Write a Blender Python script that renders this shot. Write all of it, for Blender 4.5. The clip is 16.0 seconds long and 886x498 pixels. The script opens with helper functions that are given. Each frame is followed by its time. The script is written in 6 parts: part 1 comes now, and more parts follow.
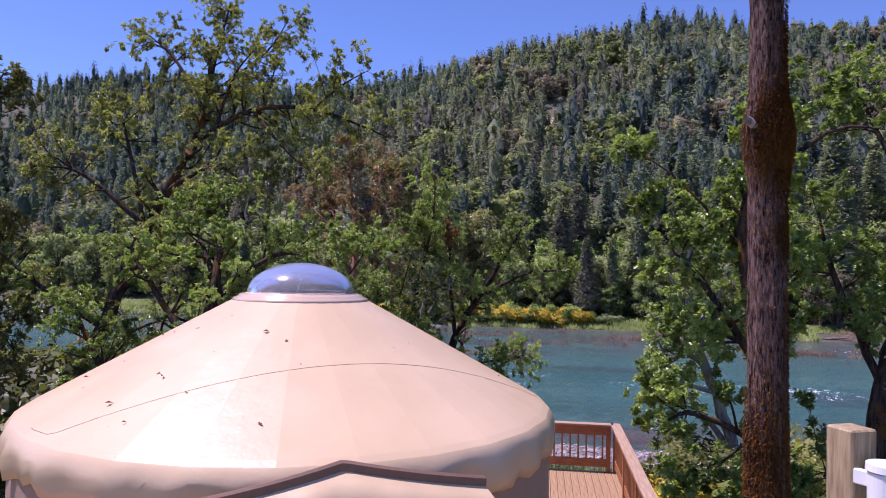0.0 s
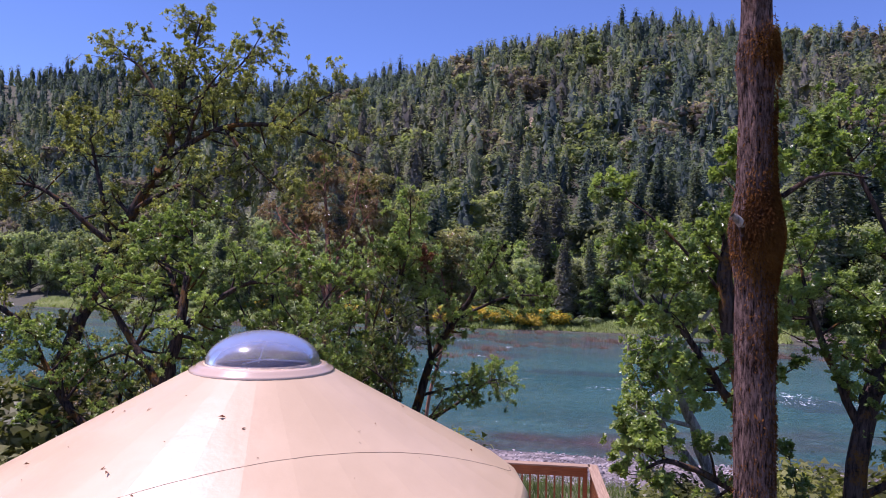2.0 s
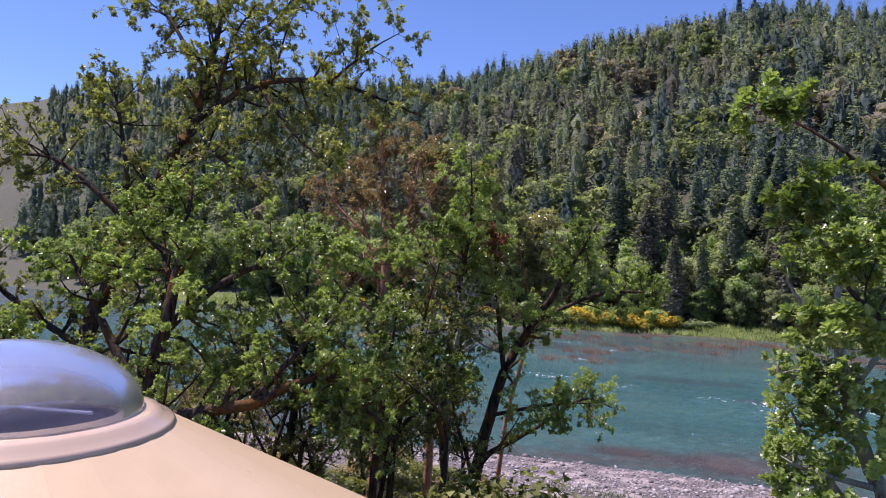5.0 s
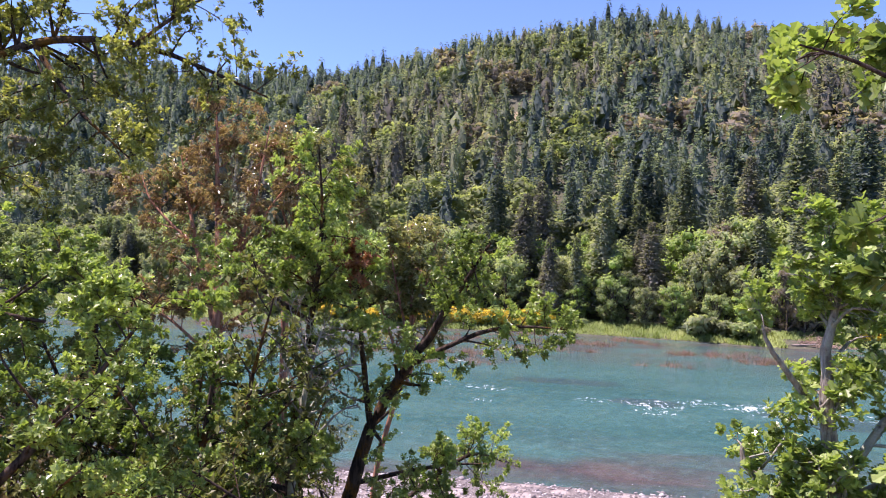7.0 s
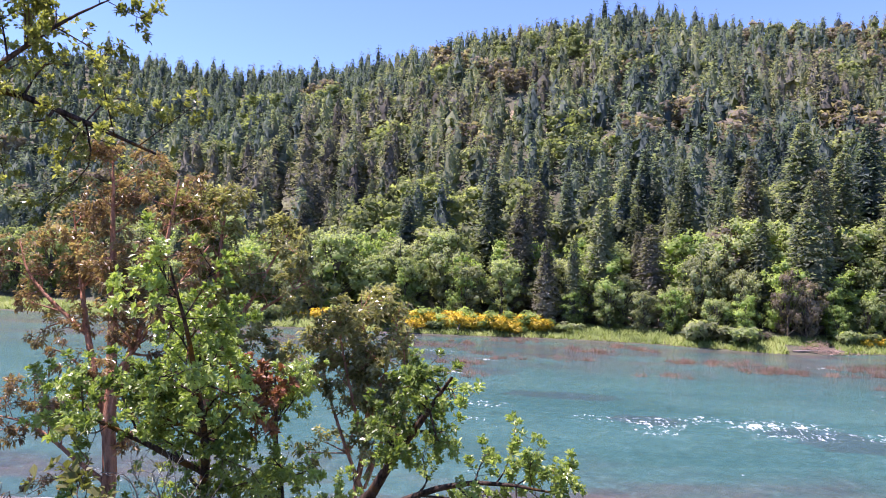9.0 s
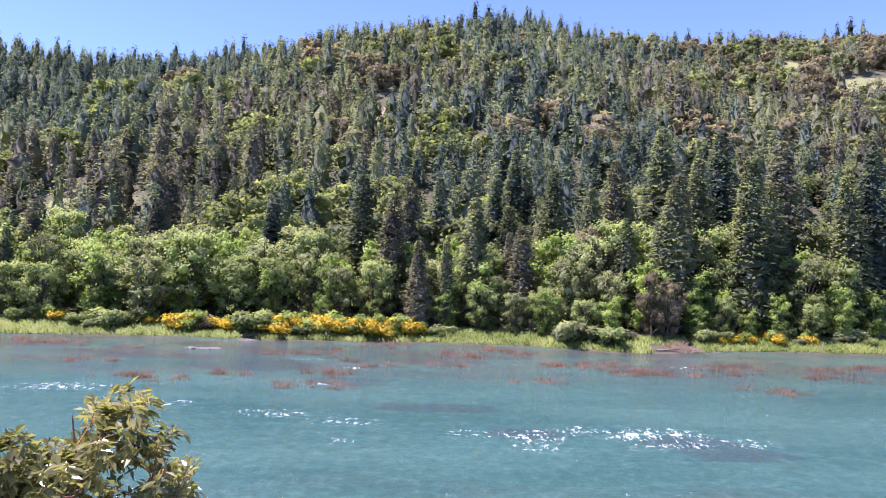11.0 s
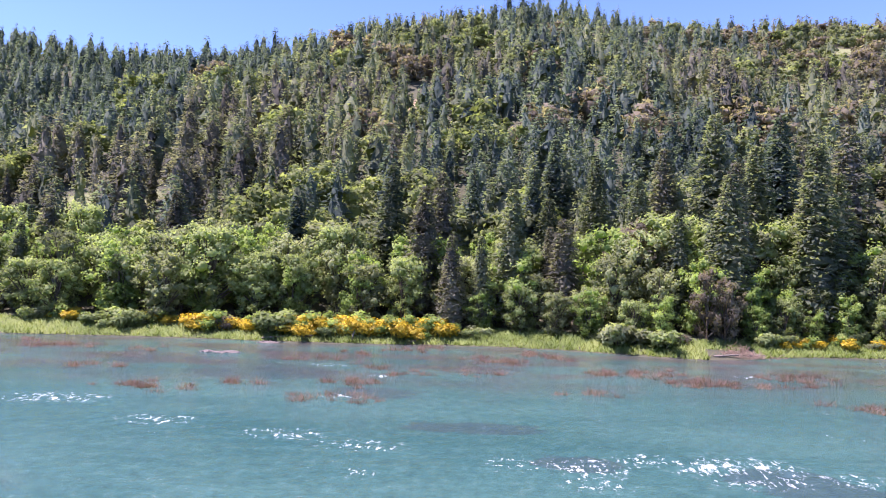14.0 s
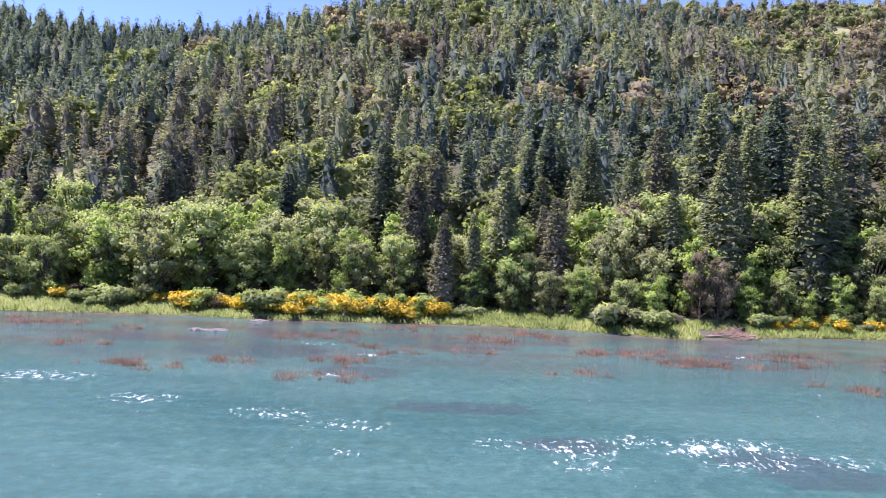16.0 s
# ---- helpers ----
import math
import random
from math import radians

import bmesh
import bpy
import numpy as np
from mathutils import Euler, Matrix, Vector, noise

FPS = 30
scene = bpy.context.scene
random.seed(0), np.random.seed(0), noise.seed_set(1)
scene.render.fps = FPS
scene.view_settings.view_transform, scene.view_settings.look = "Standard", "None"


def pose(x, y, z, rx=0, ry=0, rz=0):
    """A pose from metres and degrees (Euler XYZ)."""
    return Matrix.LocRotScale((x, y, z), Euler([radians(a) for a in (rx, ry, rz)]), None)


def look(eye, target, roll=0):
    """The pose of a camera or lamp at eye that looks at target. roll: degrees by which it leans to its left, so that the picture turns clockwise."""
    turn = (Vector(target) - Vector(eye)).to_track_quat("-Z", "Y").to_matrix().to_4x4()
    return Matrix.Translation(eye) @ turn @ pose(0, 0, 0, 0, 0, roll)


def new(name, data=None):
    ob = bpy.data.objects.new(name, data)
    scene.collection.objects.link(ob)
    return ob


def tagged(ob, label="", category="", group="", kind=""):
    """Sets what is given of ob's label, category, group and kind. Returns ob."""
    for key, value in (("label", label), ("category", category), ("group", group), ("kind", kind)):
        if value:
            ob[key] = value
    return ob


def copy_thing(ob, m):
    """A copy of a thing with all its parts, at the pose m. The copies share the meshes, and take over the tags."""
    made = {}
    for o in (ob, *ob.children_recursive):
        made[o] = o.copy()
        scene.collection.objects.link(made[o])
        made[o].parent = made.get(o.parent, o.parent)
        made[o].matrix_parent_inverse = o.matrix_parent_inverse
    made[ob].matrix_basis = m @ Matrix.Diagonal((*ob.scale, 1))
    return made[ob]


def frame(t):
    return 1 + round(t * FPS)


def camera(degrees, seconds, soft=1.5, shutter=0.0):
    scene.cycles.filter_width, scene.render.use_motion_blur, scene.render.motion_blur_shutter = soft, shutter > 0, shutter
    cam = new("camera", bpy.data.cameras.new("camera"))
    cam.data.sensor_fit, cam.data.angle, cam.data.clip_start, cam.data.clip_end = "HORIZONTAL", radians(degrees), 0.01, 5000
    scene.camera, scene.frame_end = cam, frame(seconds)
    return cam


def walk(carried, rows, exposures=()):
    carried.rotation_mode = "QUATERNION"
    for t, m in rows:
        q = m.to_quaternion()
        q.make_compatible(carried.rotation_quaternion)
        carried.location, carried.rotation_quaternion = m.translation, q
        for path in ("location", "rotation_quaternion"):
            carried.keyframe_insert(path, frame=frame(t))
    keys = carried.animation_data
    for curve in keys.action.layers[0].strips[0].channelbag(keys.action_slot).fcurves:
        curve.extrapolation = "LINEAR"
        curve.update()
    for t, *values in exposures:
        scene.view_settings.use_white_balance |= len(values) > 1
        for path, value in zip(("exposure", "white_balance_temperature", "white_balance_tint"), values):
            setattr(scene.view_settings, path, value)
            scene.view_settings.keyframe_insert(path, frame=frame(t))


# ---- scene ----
cam = camera(64.0, 16.0, 1.0)
PATH = [
    (0, (0.965, 3.008, 15.302), (0.575, 4.969, 15.357), 1.1),
    (0.5, (0.989, 2.922, 15.644), (0.5, 4.861, 15.696), 1.2),
    (1, (1.015, 2.841, 16.061), (0.593, 4.795, 16.113), 1.3),
    (1.5, (1.023, 2.936, 16.129), (0.663, 4.902, 16.181), 1.2),
    (2, (0.96, 3.42, 16.118), (0.629, 5.391, 16.169), 1.4),
    (2.5, (1.04, 4.013, 16.099), (0.715, 5.985, 16.148), 0.9),
    (3, (0.997, 4.877, 16.072), (0.601, 6.836, 16.118), 1.2),
    (3.2, (1.001, 5.233, 16.028), (0.6, 7.191, 16.073), 1.2),
    (5.3, (0.787, 9.012, 15.819), (0.163, 10.912, 15.858), 2.1),
    (5.5, (0.731, 9.511, 15.813), (0.173, 11.432, 15.849), 2.4),
    (6, (0.37, 10.89, 15.751), (0.045, 12.863, 15.796), 2.0),
    (6.5, (0.165, 11.948, 15.938), (-0.134, 13.926, 15.982), 1.9),
    (7, (0.147, 12.505, 16.414), (-0.136, 14.485, 16.456), 1.9),
    (7.5, (0.187, 12.981, 16.925), (-0.089, 14.962, 16.963), 1.9),
    (8, (0.141, 13.833, 17.533), (-0.134, 15.813, 17.568), 1.8),
    (8.2, (0.141, 14.29, 17.689), (-0.133, 16.271, 17.725), 1.7),
    (10.3, (0.465, 20.487, 18.957), (0.199, 22.469, 18.984), 2.0),
    (10.5, (0.384, 21.252, 19.038), (0.252, 23.247, 19.072), 2.0),
    (11, (-0.165, 23.55, 19.087), (-0.077, 25.547, 19.126), 1.7),
    (11.5, (-0.529, 25.656, 19.097), (-0.424, 27.653, 19.134), 1.8),
    (12, (-0.627, 27.762, 19.075), (-0.523, 29.758, 19.111), 1.7),
    (12.5, (-0.617, 29.907, 19.058), (-0.515, 31.904, 19.093), 1.7),
    (13, (-0.535, 32.19, 19.106), (-0.52, 34.189, 19.139), 1.7),
    (13.5, (-0.317, 34.505, 19.175), (-0.322, 36.505, 19.208), 1.7),
    (14, (-0.083, 36.322, 19.167), (-0.087, 38.323, 19.193), 1.7),
    (14.5, (0.207, 37.163, 19.135), (0.204, 39.163, 19.132), 1.9),
    (15, (0.437, 37.389, 19.071), (0.437, 39.39, 19.058), 1.9),
    (15.5, (0.588, 37.532, 19.025), (0.59, 39.532, 18.994), 2.0),
    (16, (0.649, 37.794, 19.013), (0.66, 39.793, 18.981), 2.0),
]
EXPOSURES = ((0.0, 0.3, 5960, 43), (0.5, 0.16, 5900, 45), (1.5, 0.2, 5900, 44), (3.2, 0.28, 5950, 43), (5.3, 0.45, 6300, 32), (6.0, 0.7, 6500, 32), (7.0, 1.03, 6600, 33), (8.2, 1.2, 6480, 35), (10.3, 1.2, 6380, 37), (16.0, 1.18, 6360, 37))
walk(cam, [(t, look(e, g, r)) for t, e, g, r in PATH], EXPOSURES)

# ---- world and light ----
SUN_TO = Vector((-0.40, -0.02, 0.917)).normalized()
sun_data = bpy.data.lights.new("sun", "SUN")
sun_data.energy, sun_data.angle, sun_data.color = 5.0, radians(0.53), (1.0, 0.95, 0.88)
sun = new("sun", sun_data)
sun.matrix_world = look((0, 0, 80), Vector((0, 0, 80)) - SUN_TO)
world = bpy.data.worlds.new("world")
scene.world = world
world.use_nodes = True
wn = world.node_tree
wn.nodes.clear()
sky = wn.nodes.new("ShaderNodeTexSky")
sky.sky_type, sky.sun_disc = "NISHITA", False
sky.sun_elevation, sky.sun_rotation = math.asin(SUN_TO.z), radians(-98)
sky.altitude, sky.air_density, sky.dust_density, sky.ozone_density = 1800, 0.89, 0.03, 8.5
bg = wn.nodes.new("ShaderNodeBackground")
bg.inputs["Strength"].default_value = 0.15
wo = wn.nodes.new("ShaderNodeOutputWorld")
wn.links.new(sky.outputs[0], bg.inputs[0])
wn.links.new(bg.outputs[0], wo.inputs[0])


# ---- materials ----
class Mat:
    """A node material with a few shorthands."""

    def __init__(self, name):
        self.m = bpy.data.materials.new(name)
        self.m.use_nodes = True
        self.t = self.m.node_tree
        self.t.nodes.clear()
        self.out = self.add("ShaderNodeOutputMaterial")
        self.p = self.add("ShaderNodeBsdfPrincipled")
        self.link(self.p.outputs[0], self.out.inputs[0])

    def add(self, kind, **kw):
        n = self.t.nodes.new(kind)
        for k, v in kw.items():
            n.inputs[k].default_value = v
        return n

    def link(self, a, b):
        self.t.links.new(a, b)

    def coord(self, which="Object"):
        return self.add("ShaderNodeTexCoord").outputs[which]

    def place(self):
        return self.add("ShaderNodeNewGeometry").outputs["Position"]

    def noise(self, scale, detail=4.0, rough=0.55, vec=None, stretch=None):
        n = self.add("ShaderNodeTexNoise", Scale=scale, Detail=detail, Roughness=rough)
        v = self.place() if vec is None else vec
        if stretch:
            mp = self.add("ShaderNodeMapping", Scale=stretch)
            self.link(v, mp.inputs[0])
            v = mp.outputs[0]
        self.link(v, n.inputs["Vector"])
        return n.outputs["Fac"]

    def ramp(self, fac, stops):
        r = self.add("ShaderNodeValToRGB")
        el = r.color_ramp.elements
        while len(el) < len(stops):
            el.new(0.5)
        for e, (pos, col) in zip(el, stops):
            e.position = pos
            e.color = (*col, 1) if not isinstance(col, (int, float)) else (col, col, col, 1)
        self.link(fac, r.inputs[0])
        return r.outputs[0]

    def mix(self, fac, a, b, mode="MIX"):
        n = self.t.nodes.new("ShaderNodeMix")
        n.data_type, n.blend_type = "RGBA", mode
        for sock, v in ((n.inputs[0], fac), (n.inputs[6], a), (n.inputs[7], b)):
            if isinstance(v, (int, float)):
                sock.default_value = v
            elif isinstance(v, tuple):
                sock.default_value = (*v, 1)
            else:
                self.link(v, sock)
        return n.outputs[2]

    def math(self, op, a, b=0.0):
        n = self.t.nodes.new("ShaderNodeMath")
        n.operation = op
        for sock, v in ((n.inputs[0], a), (n.inputs[1], b)):
            if isinstance(v, (int, float)):
                sock.default_value = v
            else:
                self.link(v, sock)
        return n.outputs[0]

    def bump(self, height, strength=0.4, dist=0.02):
        b = self.add("ShaderNodeBump", Strength=strength, Distance=dist)
        self.link(height, b.inputs["Height"])
        self.link(b.outputs[0], self.p.inputs["Normal"])
        return b

    def base(self, col):
        if isinstance(col, tuple):
            self.p.inputs["Base Color"].default_value = (*col, 1)
        else:
            self.link(col, self.p.inputs["Base Color"])

    def set(self, **kw):
        for k, v in kw.items():
            self.p.inputs[k.replace("_", " ")].default_value = v
        return self


def foliage(name, dark, mid, light, patch=0.08, clear=0.3, rough=0.5, spec=0.3, mottle=0.0):
    """Leaf material: tone varies leaf by leaf and in drifts of some metres; part of the light passes through."""
    m = Mat(name)
    isl = m.add("ShaderNodeNewGeometry").outputs["Random Per Island"]
    obj = m.add("ShaderNodeObjectInfo").outputs["Random"]
    big = m.noise(patch, 3.0)
    f = m.math("ADD", m.math("MULTIPLY", isl, 0.26), m.math("MULTIPLY", m.math("ADD", m.math("MULTIPLY", m.math("SUBTRACT", big, 0.5), 2.3), 0.5), 0.74))
    f = m.math("ADD", f, m.math("MULTIPLY", m.math("SUBTRACT", obj, 0.5), 0.3))
    tone_at = m.add("ShaderNodeAttribute")
    tone_at.attribute_name = "tree_tone"
    f = m.math("ADD", f, m.math("MULTIPLY", tone_at.outputs["Fac"], 0.55))
    if mottle:
        fine = m.noise(mottle, 5.0, 0.65)
        f = m.math("ADD", f, m.math("MULTIPLY", m.math("SUBTRACT", fine, 0.5), 1.0))
    col = m.ramp(f, ((0.2, dark), (0.52, mid), (0.85, light)))
    m.base(col)
    m.set(Roughness=rough)
    m.p.inputs["Specular IOR Level"].default_value = spec
    tr = m.add("ShaderNodeBsdfTranslucent")
    m.link(m.mix(1.0, col, (1.15, 1.25, 0.6), "MULTIPLY"), tr.inputs[0])
    mx = m.add("ShaderNodeMixShader", Fac=clear)
    m.link(m.p.outputs[0], mx.inputs[1])
    m.link(tr.outputs[0], mx.inputs[2])
    m.link(mx.outputs[0], m.out.inputs[0])
    return m.m


LEAF_OAK = foliage("oak_leaf", (0.105, 0.125, 0.036), (0.24, 0.25, 0.072), (0.42, 0.43, 0.15), 0.9, 0.52, 0.34, 0.75)
LEAF_MAPLE = foliage("bright_oak_leaf", (0.085, 0.132, 0.032), (0.205, 0.278, 0.066), (0.4, 0.49, 0.15), 0.9, 0.46, 0.34, 0.75)
# oak leaf darkened in its colour to stand for shade
LEAF_SHADE = foliage("shade_dark_oak_leaf", (0.08, 0.09, 0.03), (0.155, 0.165, 0.052), (0.26, 0.27, 0.09), 0.9, 0.4, 0.45, 0.4)
LEAF_MADRONE = foliage("madrone_leaf", (0.17, 0.105, 0.062), (0.35, 0.25, 0.145), (0.55, 0.45, 0.26), 1.4, 0.5, 0.28, 0.8)
LEAF_MADRONE_GREEN = foliage("green_madrone_leaf", (0.165, 0.16, 0.075), (0.33, 0.32, 0.155), (0.54, 0.49, 0.26), 1.6, 0.5, 0.24, 0.9)
LEAF_DEAD = foliage("dead_leaf", (0.14, 0.05, 0.025), (0.25, 0.1, 0.05), (0.33, 0.16, 0.08), 0.8, 0.25)
# the blue in these needles imitates haze over the far hill
CONIFER_HAZE = foliage("haze_blue_needles", (0.068, 0.095, 0.098), (0.125, 0.164, 0.159), (0.207, 0.249, 0.212), 0.06, 0.58, 0.85, 0.05, 0.35)
CONIFER_OLIVE = foliage("olive_needles", (0.110, 0.132, 0.104), (0.188, 0.217, 0.159), (0.297, 0.319, 0.218), 0.06, 0.58, 0.85, 0.05, 0.35)
CONIFER_GREY = foliage("grey_brown_needles", (0.123, 0.121, 0.112), (0.207, 0.202, 0.179), (0.299, 0.290, 0.242), 0.06, 0.58, 0.85, 0.05, 0.35)
HILL_SPRING = foliage("pale_spring_leaf", (0.17, 0.2, 0.095), (0.25, 0.29, 0.14), (0.33, 0.36, 0.19), 0.12, 0.58, 0.85, 0.05, 0.35)
HILL_LEAF = foliage("hillside_leaf", (0.137, 0.154, 0.097), (0.226, 0.256, 0.154), (0.333, 0.356, 0.214), 0.12, 0.58, 0.85, 0.05, 0.35)
BROAD = foliage("willow_leaf", (0.164, 0.200, 0.099), (0.298, 0.354, 0.177), (0.430, 0.493, 0.253), 0.14, 0.58, 0.85, 0.05)
BROAD_BRIGHT = foliage("spring_leaf", (0.162, 0.226, 0.081), (0.289, 0.382, 0.139), (0.428, 0.520, 0.213), 0.14, 0.58, 0.85, 0.05)
BROAD_GREY = foliage("grey_green_leaf", (0.185, 0.204, 0.123), (0.308, 0.339, 0.204), (0.431, 0.468, 0.290), 0.14, 0.58, 0.85, 0.05)
BROAD_BROWN = foliage("russet_leaf", (0.15, 0.128, 0.106), (0.235, 0.202, 0.165), (0.325, 0.285, 0.23), 0.12, 0.58, 0.85, 0.05, 0.35)
BROOM = foliage("broom_flower", (0.36, 0.28, 0.04), (0.62, 0.43, 0.035), (0.78, 0.55, 0.05), 0.5, 0.3)
GRASS = foliage("grass_blade", (0.12, 0.17, 0.052), (0.2, 0.265, 0.082), (0.31, 0.36, 0.135), 0.15, 0.35, 0.6, 0.2)
REED = foliage("red_water_weed", (0.12, 0.085, 0.078), (0.18, 0.13, 0.115), (0.25, 0.19, 0.16), 0.2, 0.35, 0.8, 0.05)


def bark(name, dark, light, moss, moss_amount, scale=1.0, run=0.16):
    m = Mat(name)
    pos = m.place()
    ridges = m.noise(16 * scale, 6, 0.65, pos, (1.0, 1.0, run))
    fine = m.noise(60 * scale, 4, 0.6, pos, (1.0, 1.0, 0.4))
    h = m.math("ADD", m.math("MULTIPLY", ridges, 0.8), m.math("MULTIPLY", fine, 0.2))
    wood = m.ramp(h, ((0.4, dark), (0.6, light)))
    patches = m.math("ADD", m.math("MULTIPLY", m.noise(1.7, 5, 0.6), 0.75), m.math("MULTIPLY", m.noise(22, 3), 0.25))
    mask = m.ramp(patches, ((0.62 - 0.2 * moss_amount, 0.0), (0.7 - 0.2 * moss_amount, 1.0)))
    mossy = m.mix(m.noise(45, 3), tuple(c * 0.55 for c in moss), moss)
    m.base(m.mix(mask, wood, mossy))
    m.set(Roughness=0.9)
    m.p.inputs["Specular IOR Level"].default_value = 0.12
    m.bump(h, 1.0, 0.04)
    return m.m


BARK_OAK = bark("oak_bark", (0.014, 0.01, 0.009), (0.095, 0.068, 0.055), (0.17, 0.085, 0.02), 0.5)
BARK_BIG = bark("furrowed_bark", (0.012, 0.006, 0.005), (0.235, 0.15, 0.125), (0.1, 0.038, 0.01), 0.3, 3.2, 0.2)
BARK_MADRONE = bark("madrone_bark", (0.24, 0.11, 0.075), (0.6, 0.31, 0.2), (0.1, 0.08, 0.05), 0.1)
BARK_PALE = bark("lichen_bark", (0.14, 0.12, 0.1), (0.44, 0.4, 0.34), (0.46, 0.48, 0.38), 0.6)
BARK_FAR = bark("far_bark", (0.05, 0.04, 0.03), (0.16, 0.13, 0.1), (0.1, 0.1, 0.05), 0.2)


# ---- mesh helpers ----
def mesh_of(name, verts, faces, mats, smooth=False, index=None, normals=None):
    """A mesh out of arrays: verts n x 3, faces m x 3 or m x 4. Foliage may carry the rounded normals of its crown."""
    verts, faces = np.asarray(verts, dtype=np.float32), np.asarray(faces, dtype=np.int32)
    if normals is not None:
        smooth = True
        fn = np.cross(verts[faces[:, 1]] - verts[faces[:, 0]], verts[faces[:, 2]] - verts[faces[:, 0]])
        turn = (fn * normals[faces[:, 0]]).sum(1) < 0
        faces[turn] = faces[turn][:, ::-1]
    me = bpy.data.meshes.new(name)
    k = faces.shape[1]
    me.vertices.add(len(verts))
    me.vertices.foreach_set("co", verts.ravel())
    me.loops.add(faces.size)
    me.loops.foreach_set("vertex_index", faces.ravel())
    me.polygons.add(len(faces))
    me.polygons.foreach_set("loop_start", np.arange(0, faces.size, k, dtype=np.int32))
    me.polygons.foreach_set("loop_total", np.full(len(faces), k, dtype=np.int32))
    me.polygons.foreach_set("use_smooth", np.full(len(faces), smooth, dtype=bool))
    for m in mats if isinstance(mats, (list, tuple)) else [mats]:
        me.materials.append(m)
    if index is not None:
        me.polygons.foreach_set("material_index", np.asarray(index, dtype=np.int32))
    me.update(calc_edges=True)
    me.validate()
    if normals is not None:
        me.normals_split_custom_set_from_vertices(np.asarray(normals, dtype=np.float32))
    return me


def child(name, me, parent, label=""):
    ob = new(name, me)
    ob.parent = parent
    return tagged(ob, label)


def part(name, bm, material, parent, label=""):
    """One bmesh as one mesh object under a thing or a part."""
    me = bpy.data.meshes.new(name)
    bm.to_mesh(me)
    bm.free()
    me.materials.append(material)
    ob = new(name, me)
    if parent is not None:
        ob.parent = parent
    return tagged(ob, label)


def empty(name, at, label, category, group=""):
    ob = new(name)
    ob.location = at
    ob.empty_display_size = 0.2
    return tagged(ob, label, category, group)


def box(bm, size, at=(0, 0, 0), bevel=0.0, rz=0.0):
    r = bmesh.ops.create_cube(bm, size=1.0, matrix=pose(*at, 0, 0, rz) @ Matrix.Diagonal((*size, 1)))
    if bevel:
        es = list({e for v in r["verts"] for e in v.link_edges})
        bmesh.ops.bevel(bm, geom=es, offset=bevel, segments=1, affect="EDGES", profile=0.5)


def tubes(paths, sides=7):
    """Swept tubes: each path is a list of (x, y, z, r). Gives verts and quads."""
    V, F, at = [], [], 0
    ang = np.arange(sides) * 2 * math.pi / sides
    for path in paths:
        P = np.array(path, dtype=float)
        c, r = P[:, :3], P[:, 3]
        d = np.gradient(c, axis=0)
        d /= np.linalg.norm(d, axis=1)[:, None] + 1e-9
        ref = np.where(np.abs(d[:, 2:3]) > 0.9, np.array([[1.0, 0, 0]]), np.array([[0, 0, 1.0]]))
        u = np.cross(d, ref)
        u /= np.linalg.norm(u, axis=1)[:, None] + 1e-9
        w = np.cross(d, u)
        ring = c[:, None] + r[:, None, None] * (np.cos(ang)[None, :, None] * u[:, None] + np.sin(ang)[None, :, None] * w[:, None])
        n = len(c)
        V.append(ring.reshape(-1, 3))
        i = np.arange(n - 1)[:, None] * sides
        j = np.arange(sides)[None]
        a, b = i + j, i + (j + 1) % sides
        F.append((np.stack([a, b, b + sides, a + sides], -1).reshape(-1, 4)) + at)
        at += n * sides
    return np.concatenate(V), np.concatenate(F)


def bend(points, steps, wob, rng):
    """A smooth path through (x, y, z, r) points with a little crookedness."""
    P = np.array(points, dtype=float)
    out = []
    for i in range(len(P) - 1):
        p0, p1, p2, p3 = P[max(i - 1, 0)], P[i], P[i + 1], P[min(i + 2, len(P) - 1)]
        for s in range(steps):
            t = s / steps
            out.append(0.5 * (2 * p1 + (p2 - p0) * t + (2 * p0 - 5 * p1 + 4 * p2 - p3) * t * t + (3 * p1 - p0 - 3 * p2 + p3) * t ** 3))
    out.append(P[-1])
    out = np.array(out)
    out[1:, :3] += rng.normal(0, wob, (len(out) - 1, 3)) * np.minimum(out[1:, 3:4] * 4, 1)
    out[:, 3] = np.maximum(out[:, 3], 0.004)
    return out


def leaves(at, way, size, rng, wide=0.5, fold=0.25, droop=0.0, lobed=False):
    """Folded leaf blades at points, each growing along way; lobed ones have an oak leaf's outline. Gives verts and triangles."""
    n = len(at)
    way = way / (np.linalg.norm(way, axis=1)[:, None] + 1e-9)
    way[:, 2] -= droop
    up = rng.normal(0, 0.45, (n, 3)) + np.array([0, 0, 1.0])
    side = np.cross(way, up)
    side /= np.linalg.norm(side, axis=1)[:, None] + 1e-9
    nrm = np.cross(side, way)
    L = (size * rng.uniform(0.65, 1.3, n))[:, None]
    if lobed:
        rows = [at, at + way * L]
        for sg in (-1, 1):
            rows += [at + L * (way * u + side * sg * wide * w * 2 + nrm * fold * w) for u, w in ((0.34, 0.26), (0.5, 0.13), (0.78, 0.3))]
        V = np.stack(rows, 1)
        base = np.arange(n)[:, None] * 8
        F = np.concatenate([base + np.array([q]) for q in ((0, 3, 2), (0, 1, 3), (3, 1, 4), (0, 5, 6), (0, 6, 1), (6, 7, 1))])
        return V.reshape(-1, 3), F
    mid = at + way * L * 0.55
    V = np.stack([at, mid + side * L * wide * 0.5 + nrm * L * fold * 0.4, at + way * L, mid - side * L * wide * 0.5 + nrm * L * fold * 0.4], 1)
    base = np.arange(n)[:, None] * 4
    F = np.concatenate([base + np.array([[0, 1, 2]]), base + np.array([[0, 2, 3]])])
    return V.reshape(-1, 3), F


